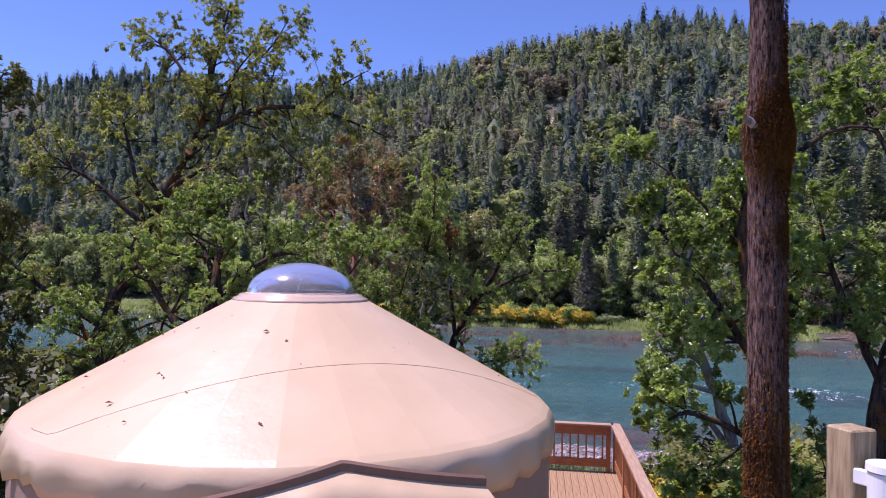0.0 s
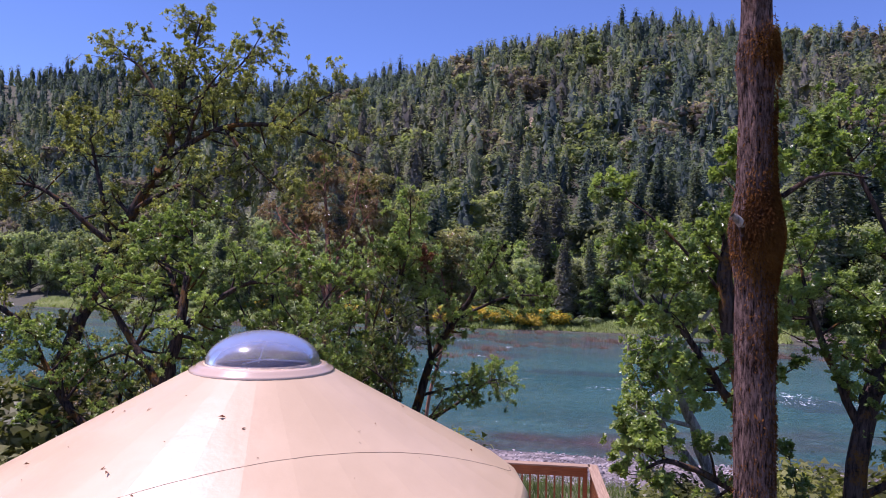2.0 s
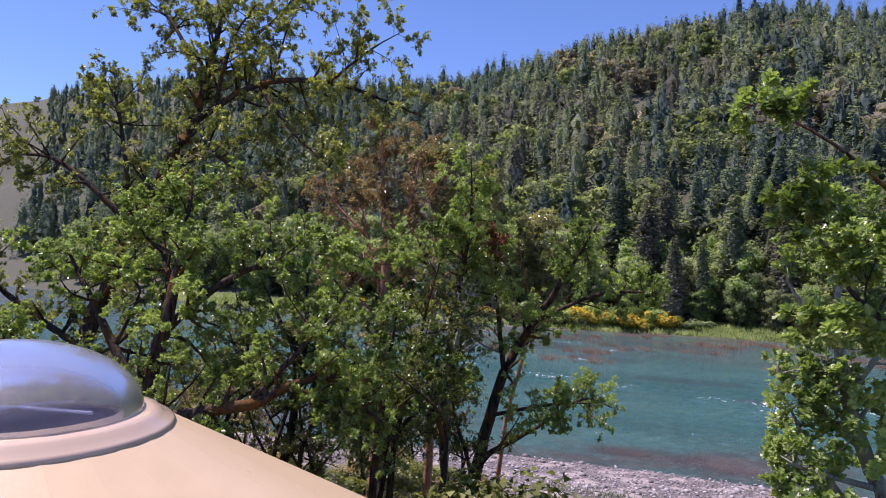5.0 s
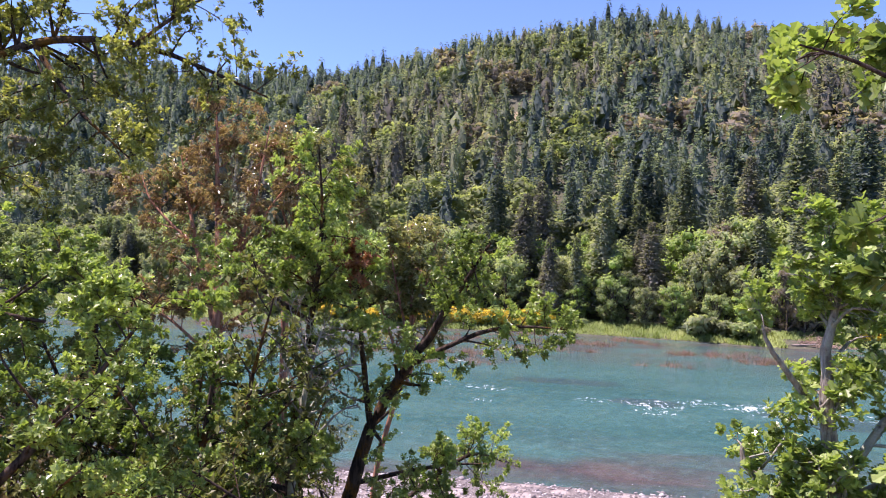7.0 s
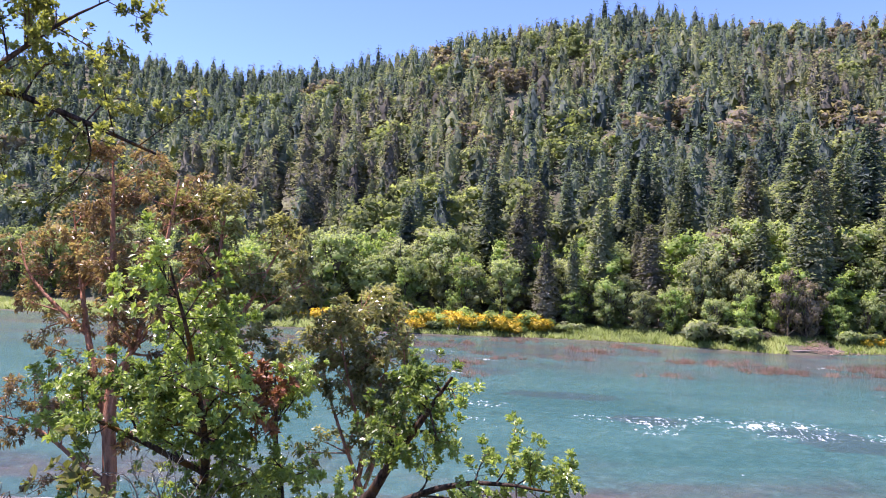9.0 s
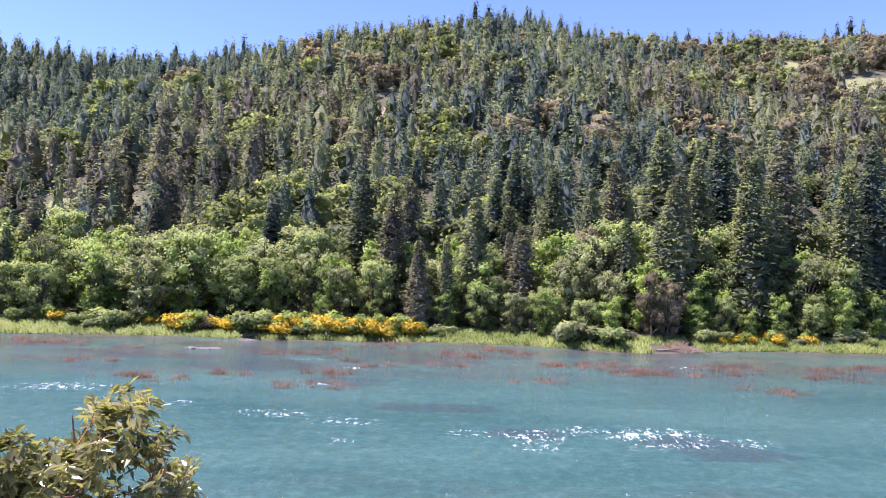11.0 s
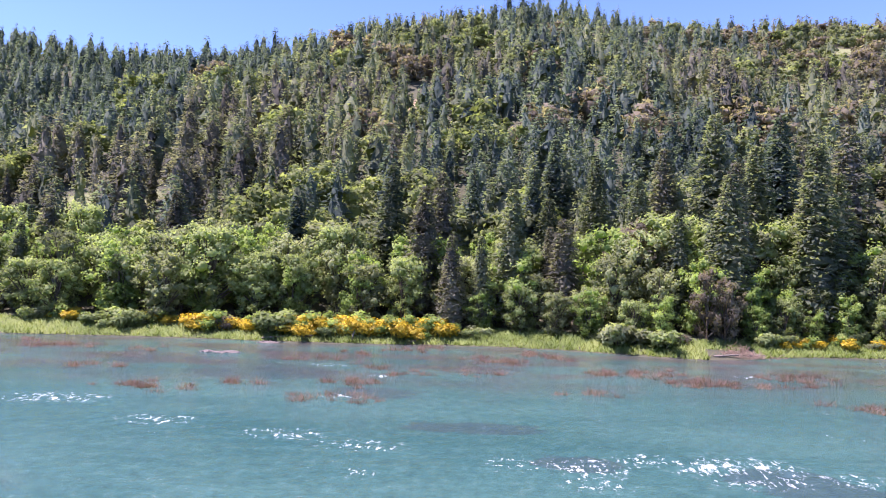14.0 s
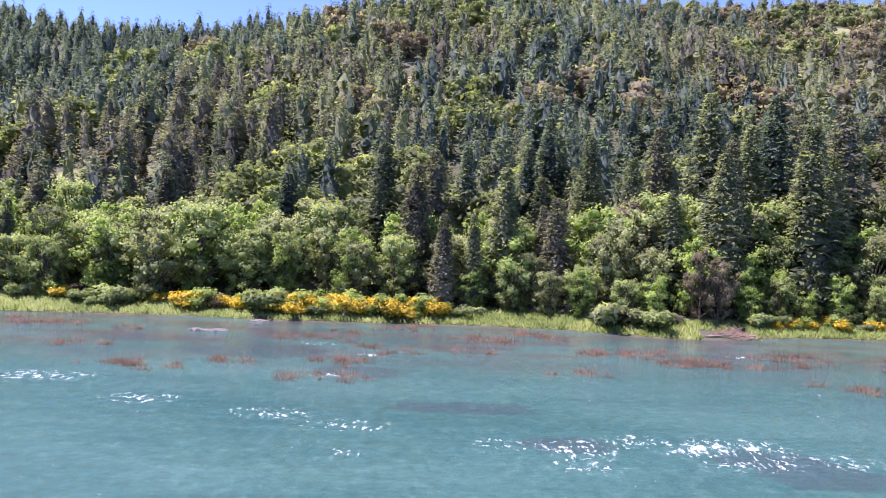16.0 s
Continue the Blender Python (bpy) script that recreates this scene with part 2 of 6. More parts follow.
def near_tree(name, label, category, limbs, leaf_mat, bark_mat, seed, count, leaf=0.09, reach=1.3, start=0.35, lift=0.25, droop=0.0, wide=0.55, density=3.4, keep=None, bare=0.0, rise=1.33, group="", lobed=False):
    """A tree whose main limbs are given as (x, y, z, r) points from the root; boughs, twigs and leaves grow from them."""
    rng = np.random.default_rng(seed)
    limbs = [[(x, y, z + rise, r) for x, y, z, r in limb] for limb in limbs]
    root = limbs[0][0][:3]
    paths, twigs = [], []
    for limb in limbs:
        P = bend(limb, 6, 0.035, rng)
        paths.append(P)
        seg = np.linalg.norm(np.diff(P[:, :3], axis=0), axis=1)
        total = seg.sum()
        first = start if limb is limbs[0] else 0.2
        for k in range(max(3, int(total * density * (1 - first) * 1.6))):
            s = first + (1 - first) * rng.random() ** 0.85
            i = min(int(s * (len(P) - 1)), len(P) - 2)
            o, d = P[i, :3], P[i + 1, :3] - P[i, :3]
            d = d / (np.linalg.norm(d) + 1e-9)
            w = rng.normal(0, 1, 3)
            w -= d * w.dot(d) * 0.7
            w = w / np.linalg.norm(w) + np.array([0, 0, lift]) + d * 0.35
            w /= np.linalg.norm(w)
            L = reach * rng.uniform(0.45, 1.15) * (1.15 - 0.5 * s)
            q = o + w * L * 0.5 + rng.normal(0, 0.1, 3) * L
            e = o + w * L + np.array([0, 0, rng.uniform(-0.2, 0.15) * L])
            if lobed and keep and not keep(*e):
                continue
            r0 = max(min(P[i, 3] * 0.45, 0.05), 0.008)
            b = bend([(*o, r0), (*q, r0 * 0.65), (*e, 0.005)], 3, 0.02, rng)
            paths.append(b)
            for j in range(int(5 + 5 * L)):
                u = rng.uniform(0.25, 1.0)
                bi = min(int(u * (len(b) - 1)), len(b) - 2)
                tw = rng.normal(0, 1, 3)
                tw = tw / np.linalg.norm(tw) + (e - o) / L * 0.7 + np.array([0, 0, lift])
                tw /= np.linalg.norm(tw)
                tl = rng.uniform(0.18, 0.45) * min(1.0, 0.6 + 0.4 * reach)
                a = b[bi, :3] + (b[bi + 1, :3] - b[bi, :3]) * rng.random()
                twigs.append((*a, *(a + tw * tl), tl))
    T = np.array(twigs)
    if keep:
        T = T[np.array([keep(*t[3:6]) for t in T])]
    thin = [[(*t[:3], 0.006), (*(0.5 * (t[:3] + t[3:6]) + rng.normal(0, 0.02, 3)), 0.004), (*t[3:6], 0.002)] for t in T[:: max(1, len(T) // 3500)]]
    thing = empty(name, root, label, category, group)
    v1, f1 = tubes(paths[: len(limbs)], 10)
    v2, f2 = tubes(paths[len(limbs):], 5)
    v3, f3 = tubes(thin, 3)
    off = np.array(root)
    child("trunk", mesh_of("trunk", np.concatenate([v1, v2, v3]) - off, np.concatenate([f1, f2 + len(v1), f3 + len(v1) + len(v2)]), bark_mat, True), thing)
    if bare:
        T = T[rng.random(len(T)) > bare]
    # leaves sit in rosettes at and near the twigs' ends
    per = 6
    pick = rng.integers(0, len(T), count // per)
    s = 1 - rng.random(len(pick)) ** 2.2 * 0.8
    tuft = T[pick, :3] + (T[pick, 3:6] - T[pick, :3]) * s[:, None]
    d = (T[pick, 3:6] - T[pick, :3]) / T[pick, 6:7] + np.array([0, 0, 0.25])
    at = np.repeat(tuft, per, 0) + rng.normal(0, leaf * 0.22, (len(tuft) * per, 3))
    spin = rng.normal(0, 1, (len(tuft) * per, 3))
    dd = np.repeat(d, per, 0)
    spin -= dd * (spin * dd).sum(1)[:, None] * 0.8
    spin /= np.linalg.norm(spin, axis=1)[:, None] + 1e-9
    v, f = leaves(at, dd * 0.35 + spin, leaf, rng, wide, 0.3, droop, lobed)
    child("crown", mesh_of("crown", v - off, f, leaf_mat), thing)
    return thing


# ---- ground: one sheet from behind the yurt, down to the river, over the far bank and up the hill ----
def smooth(a, b, v):
    t = np.clip((v - a) / (b - a), 0, 1)
    return t * t * (3 - 2 * t)


def wobble(x, y, s, seed=0.0):
    """Soft value noise out of sines, about -1 to 1."""
    return (np.sin(x / s + 1.3 * np.sin(y / s * 0.7 + seed) + seed) + np.sin(y / s * 1.13 + 1.7 * np.sin(x / s * 0.6 - seed) + 2 * seed)) * 0.5


def near_edge(x):
    return 66.5 + 0.012 * x + 1.2 * wobble(x, 0 * x, 9.0, 2.0) - 0.06 * np.maximum(-x - 20, 0)


def far_edge(x):
    return 191.0 - 10.0 * np.exp(-((x - 55.0) / 20.0) ** 2) + 0.25 * np.maximum(-x - 95, 0) + 1.3 * wobble(x, 0 * x, 11.0, 0.7)


RIDGE_X = (-1400, -700, -600, -527, -448, -388, -350, -284, -220, -162, -104, -16, 60, 98, 165, 232, 289, 425, 700, 1500)
RIDGE_Z = (150, 188, 197, 189, 198, 189, 181, 172, 173, 183, 194, 209, 221, 227, 212, 208, 212, 230, 238, 200)


def land(x, y):
    """Height of the ground."""
    x, y = np.asarray(x, dtype=float), np.asarray(y, dtype=float)
    ne, fe = near_edge(x), far_edge(x)
    d = ne - y
    near = np.interp(d, (-14, -4, 0, 6, 12, 18.5, 32.5, 42.5, 47.5, 57.5, 200, 1500), (-2.4, -0.7, 0, 0.35, 0.9, 2.2, 6.4, 9.2, 10.2, 10.35, 12, 60))
    near = near + (0.25 * wobble(x, y, 3.1, 1.0) + 0.12 * wobble(x, y, 1.1, 4.0)) * smooth(1.0, 8.0, d) * (1 - 0.8 * smooth(45, 49, d))
    e = y - fe
    t = np.clip((y - fe - 22) / np.maximum(652 - fe - 22, 50), 0, 1)
    ridge = np.interp(x, RIDGE_X, RIDGE_Z)
    hill = 3.9 + ridge * (0.82 * t + 0.18 * t * t * (3 - 2 * t)) + (7 * wobble(x, y, 47, 3.0) + 3.0 * wobble(x, y, 19, 5.0)) * smooth(0.02, 0.3, t) * (1 - 0.6 * smooth(0.8, 1.0, t))
    hill = hill - 0.55 * np.maximum(y - 652, 0) * (1 - smooth(900, 2600, y) * 0.4)
    far = np.interp(e, (-60, -12, -2.5, 0, 1.2, 4, 12, 22), (-2.4, -0.8, -0.25, 0, 0.55, 1.3, 3.0, 3.9)) + 0.18 * wobble(x, y, 2.3, 2.0) * smooth(0, 2, e)
    far = np.where(e > 22, np.maximum(hill, -30), far)
    return np.where(y > 0.5 * (ne + fe), far, near)


def ramp_axis(lo, hi, fine_lo, fine_hi, step, grow):
    mid = list(np.arange(fine_lo, fine_hi, step))
    up, s, v = [], step, fine_hi
    while v < hi:
        up.append(v)
        s *= grow
        v += s
    dn, s, v = [], step, fine_lo
    while v > lo:
        s *= grow
        v -= s
        dn.append(v)
    return np.array(dn[::-1] + mid + up + [hi])


gx = ramp_axis(-2500, 2500, -24, 16, 0.8, 1.06)
gy = np.concatenate([ramp_axis(-1500, 80, 2, 71, 0.8, 1.25), np.arange(86, 172, 7.0), np.arange(172, 218, 1.6), np.arange(220, 700, 7.0), 700 * 1.09 ** np.arange(0, 20)])
gy = np.unique(np.round(gy, 3))
GX, GY = np.meshgrid(gx, gy)
GZ = land(GX, GY)
nx, ny = len(gx), len(gy)
a = (np.arange(ny - 1)[:, None] * nx + np.arange(nx - 1)[None]).ravel()
gm = Mat("forest_floor")
pos = gm.place()
sep = gm.add("ShaderNodeSeparateXYZ")
gm.link(pos, sep.inputs[0])
soil = gm.mix(gm.ramp(gm.noise(0.9, 6), ((0.35, 0.0), (0.65, 1.0))), (0.09, 0.075, 0.045), (0.11, 0.125, 0.045))
soil = gm.mix(gm.ramp(gm.noise(9, 4), ((0.4, 0.0), (0.6, 1.0))), soil, (0.16, 0.15, 0.07))
CLEAR = ((-57, 433, 9, 18, 1), (-21, 429, 7, 13, 1), (-66, 345, 5, 9, 1), (27, 515, 13, 24, 0), (286, 560, 16, 22, 0), (221, 482, 26, 18, 0), (312, 490, 36, 18, 0), (-132, 292, 32, 13, 0), (270, 525, 20, 10, 0))
meadow = gm.mix(gm.noise(0.4, 4), (0.06, 0.058, 0.04), (0.1, 0.1, 0.06))
for qx, qy, ax, ay, bare in CLEAR:
    vm = gm.add("ShaderNodeMapping", Location=(-qx / ax, -qy / ay, 0), Scale=(1 / ax, 1 / ay, 0))
    gm.link(pos, vm.inputs[0])
    ln = gm.t.nodes.new("ShaderNodeVectorMath")
    ln.operation = "LENGTH"
    gm.link(vm.outputs[0], ln.inputs[0])
    open_land = gm.mix(gm.noise(0.3, 4), (0.36, 0.26, 0.17) if bare else (0.16, 0.185, 0.08), (0.42, 0.32, 0.22) if bare else (0.225, 0.23, 0.11))
    meadow = gm.mix(gm.ramp(ln.outputs["Value"], ((0.8, 1.0), (1.1, 0.0))), meadow, open_land)
stone = gm.add("ShaderNodeTexVoronoi", Scale=7.0)
gm.link(pos, stone.inputs["Vector"])
pebble = gm.ramp(stone.outputs["Color"], ((0.1, (0.13, 0.11, 0.105)), (0.5, (0.27, 0.235, 0.225)), (0.9, (0.42, 0.37, 0.355))))
pebble = gm.mix(gm.ramp(stone.outputs["Distance"], ((0.0, 0.0), (0.75, 1.0))), pebble, (0.08, 0.065, 0.06))
dry = gm.ramp(gm.noise(0.5, 5), ((0.5, 0.0), (0.62, 1.0)))
pebble = gm.mix(dry, pebble, (0.33, 0.275, 0.25))
isfar = gm.ramp(gm.math("DIVIDE", sep.outputs[1], 1000.0), ((0.15, 0.0), (0.16, 1.0)))
ground_col = gm.mix(isfar, soil, meadow)
low = gm.math("ADD", sep.outputs[2], gm.math("MULTIPLY", gm.noise(0.35, 4), 1.0))
beach = gm.math("MULTIPLY", gm.ramp(gm.math("MULTIPLY", low, 0.25), ((0.42, 1.0), (0.5, 0.0))), gm.ramp(gm.math("DIVIDE", sep.outputs[1], 1000.0), ((0.1, 1.0), (0.11, 0.0))))
ground_col = gm.mix(beach, ground_col, pebble)
gm.base(ground_col)
gm.set(Roughness=0.95)
gm.bump(gm.math("ADD", gm.noise(14, 5), gm.math("MULTIPLY", stone.outputs["Distance"], -0.8)), 0.7, 0.05)
ground = new("ground", mesh_of("ground", np.stack([GX, GY, GZ], -1).reshape(-1, 3), np.stack([a, a + 1, a + nx + 1, a + nx], 1), gm.m, True))
tagged(ground, "earth bank falling to a pebble beach and a wooded hill beyond", "ground", kind="structure")

# ---- river ----
wx = ramp_axis(-2500, 2500, -60, 80, 0.9, 1.09)
wy = np.concatenate([np.arange(58, 136, 0.75), np.arange(136, 206, 1.6), np.arange(206, 330, 12.0)])
WX, WY = np.meshgrid(wx, wy)
RAPID = ((14, 103, 5, 4), (14, 98, 4, 3), (20, 106, 4, 3), (26, 104, 6, 4), (31, 105, 5, 4), (29, 100, 6, 3), (7, 103, 4, 3), (-7, 99, 2, 2), (-8, 108, 6, 3), (-50, 127, 9, 4), (-32, 117, 6, 3), (-17, 112, 6, 3), (38, 101, 4, 3), (-13, 133, 4, 2), (-9, 150, 3, 2), (-20, 160, 5, 2), (54, 160, 5, 2))
# darkness of rippled water painted in ovals; the far ones also mark shallows
DARK_WATER = ((34, 97, 9, 5), (31, 101, 8, 4), (13, 104, 6, 4), (4, 117, 12, 4), (-28, 150, 18, 9), (-10, 136, 10, 6), (-50, 160, 14, 6))
rough_water = 0.12 + 0.7 * sum(np.exp(-((WX - px) / rx) ** 2 - ((WY - py) / ry) ** 2) for px, py, rx, ry in RAPID)
rng = np.random.default_rng(5)
chop = sum(np.sin(WX * kx + WY * ky + ph) for kx, ky, ph in zip(rng.normal(0, 1.3, 9), rng.normal(0, 2.2, 9), rng.uniform(0, 6.3, 9))) / 9
WZ = 0.34 * chop * np.clip(rough_water, 0, 1.3) * np.where(np.abs(WX - 10) < 75, 1, 0)
nx, ny = len(wx), len(wy)
a = (np.arange(ny - 1)[:, None] * nx + np.arange(nx - 1)[None]).ravel()
wm = Mat("river_water")
pos = wm.place()
sep = wm.add("ShaderNodeSeparateXYZ")
wm.link(pos, sep.inputs[0])
yy = wm.math("ADD", sep.outputs[1], wm.math("MULTIPLY", wm.math("SUBTRACT", wm.noise(0.06, 4, 0.6), 0.5), 26.0))
yn = wm.math("DIVIDE", yy, 200.0)
shal = (0.062, 0.05, 0.052)
deep = (0.03, 0.098, 0.094)
flow = wm.noise(0.05, 5, 0.6, pos, (0.35, 1.0, 1.0))
turq = wm.mix(wm.ramp(flow, ((0.35, 0.0), (0.7, 1.0))), deep, (0.062, 0.152, 0.14))
body = wm.ramp(yn, ((0.345, 1.0), (0.43, 0.0), (0.66, 0.0), (0.82, 0.9)))
body = wm.math("MULTIPLY", body, wm.ramp(wm.noise(0.09, 5, 0.6, pos, (0.5, 1.2, 1.0)), ((0.4, 0.12), (0.6, 1.0))))
bed = wm.mix(wm.ramp(wm.noise(0.16, 6, 0.65), ((0.4, 0.0), (0.6, 1.0))), shal, (0.108, 0.08, 0.076))
colr = wm.mix(body, turq, bed)
# dark and bright sides of the ripples, painted into the colour
ripple_shade = wm.noise(0.9, 10, 0.8, pos, (0.8, 0.6, 1.0))
colr = wm.mix(wm.ramp(ripple_shade, ((0.36, 0.5), (0.5, 0.0))), colr, (0.022, 0.058, 0.065))
colr = wm.mix(wm.ramp(ripple_shade, ((0.52, 0.0), (0.66, 0.45))), colr, (0.115, 0.22, 0.215))


def pools(spots):
    """Soft ovals on the water, 1 in the middle."""
    zone_ = None
    for px, py, rx, ry in spots:
        vm_ = wm.add("ShaderNodeMapping", Location=(-px / rx, -py / ry, 0), Scale=(1 / rx, 1 / ry, 0))
        wm.link(pos, vm_.inputs[0])
        ln_ = wm.t.nodes.new("ShaderNodeVectorMath")
        ln_.operation = "LENGTH"
        wm.link(vm_.outputs[0], ln_.inputs[0])
        one = wm.ramp(ln_.outputs["Value"], ((0.0, 1.0), (1.0, 0.0)))
        zone_ = one if zone_ is None else wm.math("MAXIMUM", zone_, one)
    return zone_


zone, dark_water = pools(RAPID), pools(DARK_WATER)
# ragged dark ripples, put into the water's colour
dark_water = wm.ramp(wm.math("ADD", dark_water, wm.math("MULTIPLY", wm.noise(0.35, 7, 0.75, pos, (0.6, 1.0, 1.0)), 1.3)), ((0.95, 0.0), (1.5, 0.45)))
colr = wm.mix(dark_water, colr, (0.045, 0.05, 0.065))
fleck = wm.noise(1.1, 7, 0.72, pos, (1.0, 0.42, 1.0))
drift_w = wm.noise(0.12, 3, 0.5)
white = wm.math("ADD", wm.math("ADD", fleck, wm.math("MULTIPLY", wm.math("SUBTRACT", drift_w, 0.5), 0.22)), wm.math("MULTIPLY", zone, 0.165))
foam_glint = wm.ramp(white, ((0.69, 0.0), (0.76, 1.0)))
thread = wm.math("ABSOLUTE", wm.math("SUBTRACT", wm.noise(0.8, 5, 0.6, pos, (0.8, 0.5, 1.0)), 0.5))
torn = wm.ramp(wm.noise(1.7, 4, 0.6, pos, (1.0, 0.5, 1.0)), ((0.5, 0.0), (0.6, 1.0)))
lace = wm.math("MULTIPLY", wm.math("MULTIPLY", wm.ramp(thread, ((0.008, 1.0), (0.035, 0.0))), torn), wm.ramp(wm.math("ADD", zone, wm.math("MULTIPLY", drift_w, 0.35)), ((0.2, 0.0), (0.6, 0.75))))
# sparkles of light painted as small white dots over the whole river
glint = wm.ramp(wm.math("ADD", wm.noise(2.6, 4, 0.65, pos, (1.0, 0.4, 1.0)), wm.math("MULTIPLY", wm.math("SUBTRACT", drift_w, 0.5), 0.25)), ((0.7, 0.0), (0.76, 0.7)))
# white water and painted glints share one white colour
foam_glint = wm.math("MAXIMUM", wm.math("MAXIMUM", foam_glint, lace), glint)
wm.base(wm.mix(foam_glint, colr, (0.7, 0.76, 0.76)))
wm.link(wm.ramp(foam_glint, ((0, 0.12), (1, 0.7))), wm.p.inputs["Roughness"])
wm.set(IOR=1.33)
rip = wm.math("ADD", wm.noise(0.9, 7, 0.7, pos, (0.8, 1.5, 1)), wm.math("MULTIPLY", wm.noise(5.0, 3, 0.6, pos, (0.7, 1.4, 1)), 0.35))
wm.bump(rip, 0.75, 0.28)
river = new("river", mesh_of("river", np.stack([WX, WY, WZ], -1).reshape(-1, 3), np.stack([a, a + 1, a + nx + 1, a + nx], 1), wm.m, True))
tagged(river, "turquoise river with riffles and white water over shallows", "river", kind="structure")


# ---- forest templates ----
def conifer_far(rng, tiers=6, segs=8, spread=None, sprays=60, size=0.075, power=0.65):
    """A fir one unit high: a crown of stepped, uneven bough tiers with loose sprays on it. Gives verts, triangles and crown normals."""
    spread = spread or rng.uniform(0.24, 0.3)
    up = np.array([0, 0, 1.0])
    lean, lop = rng.uniform(0, 6.283), rng.uniform(0.05, 0.25)

    def radius(h_, an_):
        r_ = spread * np.clip(1 - h_, 0, 1) ** power * (1 + lop * np.sin(an_ + lean) + 0.12 * np.sin(3 * an_ + 9 * h_ + lean))
        return r_ * np.clip(0.55 + 3.2 * h_, 0, 1) + 0.008

    rings = 2 * tiers
    hs = np.concatenate([0.04 + 0.82 * (np.arange(rings) / rings) ** 0.95, [0.84]])
    an = (np.arange(segs)[None] + rng.uniform(-0.4, 0.4, (rings + 1, segs)) + 0.5 * (np.arange(rings + 1) // 2 % 2)[:, None]) * 2 * math.pi / segs
    out = (np.arange(rings + 1) % 2 == 0)[:, None]
    R_ = radius(hs[:, None], an) * np.where(out, rng.uniform(0.4, 0.8, an.shape), rng.uniform(0.25, 0.5, an.shape))
    R_[0] *= 0.6
    R_[-1] *= 0.0
    hz_ = hs[:, None] + rng.normal(0, 0.2, an.shape) / rings - np.where(out, 0.12 * R_, 0.0)
    hz_[-1] = 0.84
    V = [np.stack([np.cos(an) * R_, np.sin(an) * R_, hz_], -1).reshape(-1, 3)]
    nr = np.stack([np.cos(an), np.sin(an), 0 * an], -1) * np.where(out, 0.75, 0.5)[..., None] + up * np.where(out, 0.45, 0.6)[..., None] + rng.normal(0, 0.3, (*an.shape, 3))
    N = [(nr / np.linalg.norm(nr, axis=-1)[..., None]).reshape(-1, 3)]
    i_, j = np.meshgrid(np.arange(rings), np.arange(segs), indexing="ij")
    a_, b_ = i_ * segs + j, i_ * segs + (j + 1) % segs
    top = i_ == rings - 1
    F = [np.concatenate([np.stack([a_, b_, b_ + segs], -1).reshape(-1, 3), np.stack([a_, b_ + segs, a_ + segs], -1)[~top].reshape(-1, 3)])]
    k = (rings + 1) * segs
    n = sprays
    h = 0.03 + 0.95 * rng.random(n) ** 0.9
    an = rng.uniform(0, 6.283, n)
    d = np.stack([np.cos(an), np.sin(an), 0 * an], 1)
    s = np.stack([-np.sin(an), np.cos(an), 0 * an], 1)
    at = d * (radius(h, an) * (0.95 - 0.55 * rng.random(n) ** 1.5))[:, None] + up * h[:, None]
    sz = size * (0.62 + 0.5 * (1 - h)) * rng.uniform(0.7, 1.3, n)
    w = (s + d * rng.normal(0, 0.4, n)[:, None] + up * rng.normal(0, 0.3, n)[:, None]) * (sz * rng.uniform(0.22, 0.42, n))[:, None]
    tip = at + (d * rng.uniform(0.4, 1.1, n)[:, None] + s * rng.normal(0, 0.45, n)[:, None] + up * rng.uniform(-0.6, 0.35, n)[:, None]) * sz[:, None]
    V.append(np.stack([at - w, at + w, tip], 1).reshape(-1, 3))
    nr = d * 0.6 + up * 0.65 + rng.normal(0, 0.32, (n, 3))
    N.append(np.repeat(nr / np.linalg.norm(nr, axis=1)[:, None], 3, 0))
    F.append(np.arange(3 * n).reshape(-1, 3) + k)
    return np.concatenate(V), np.concatenate(F), np.concatenate(N)


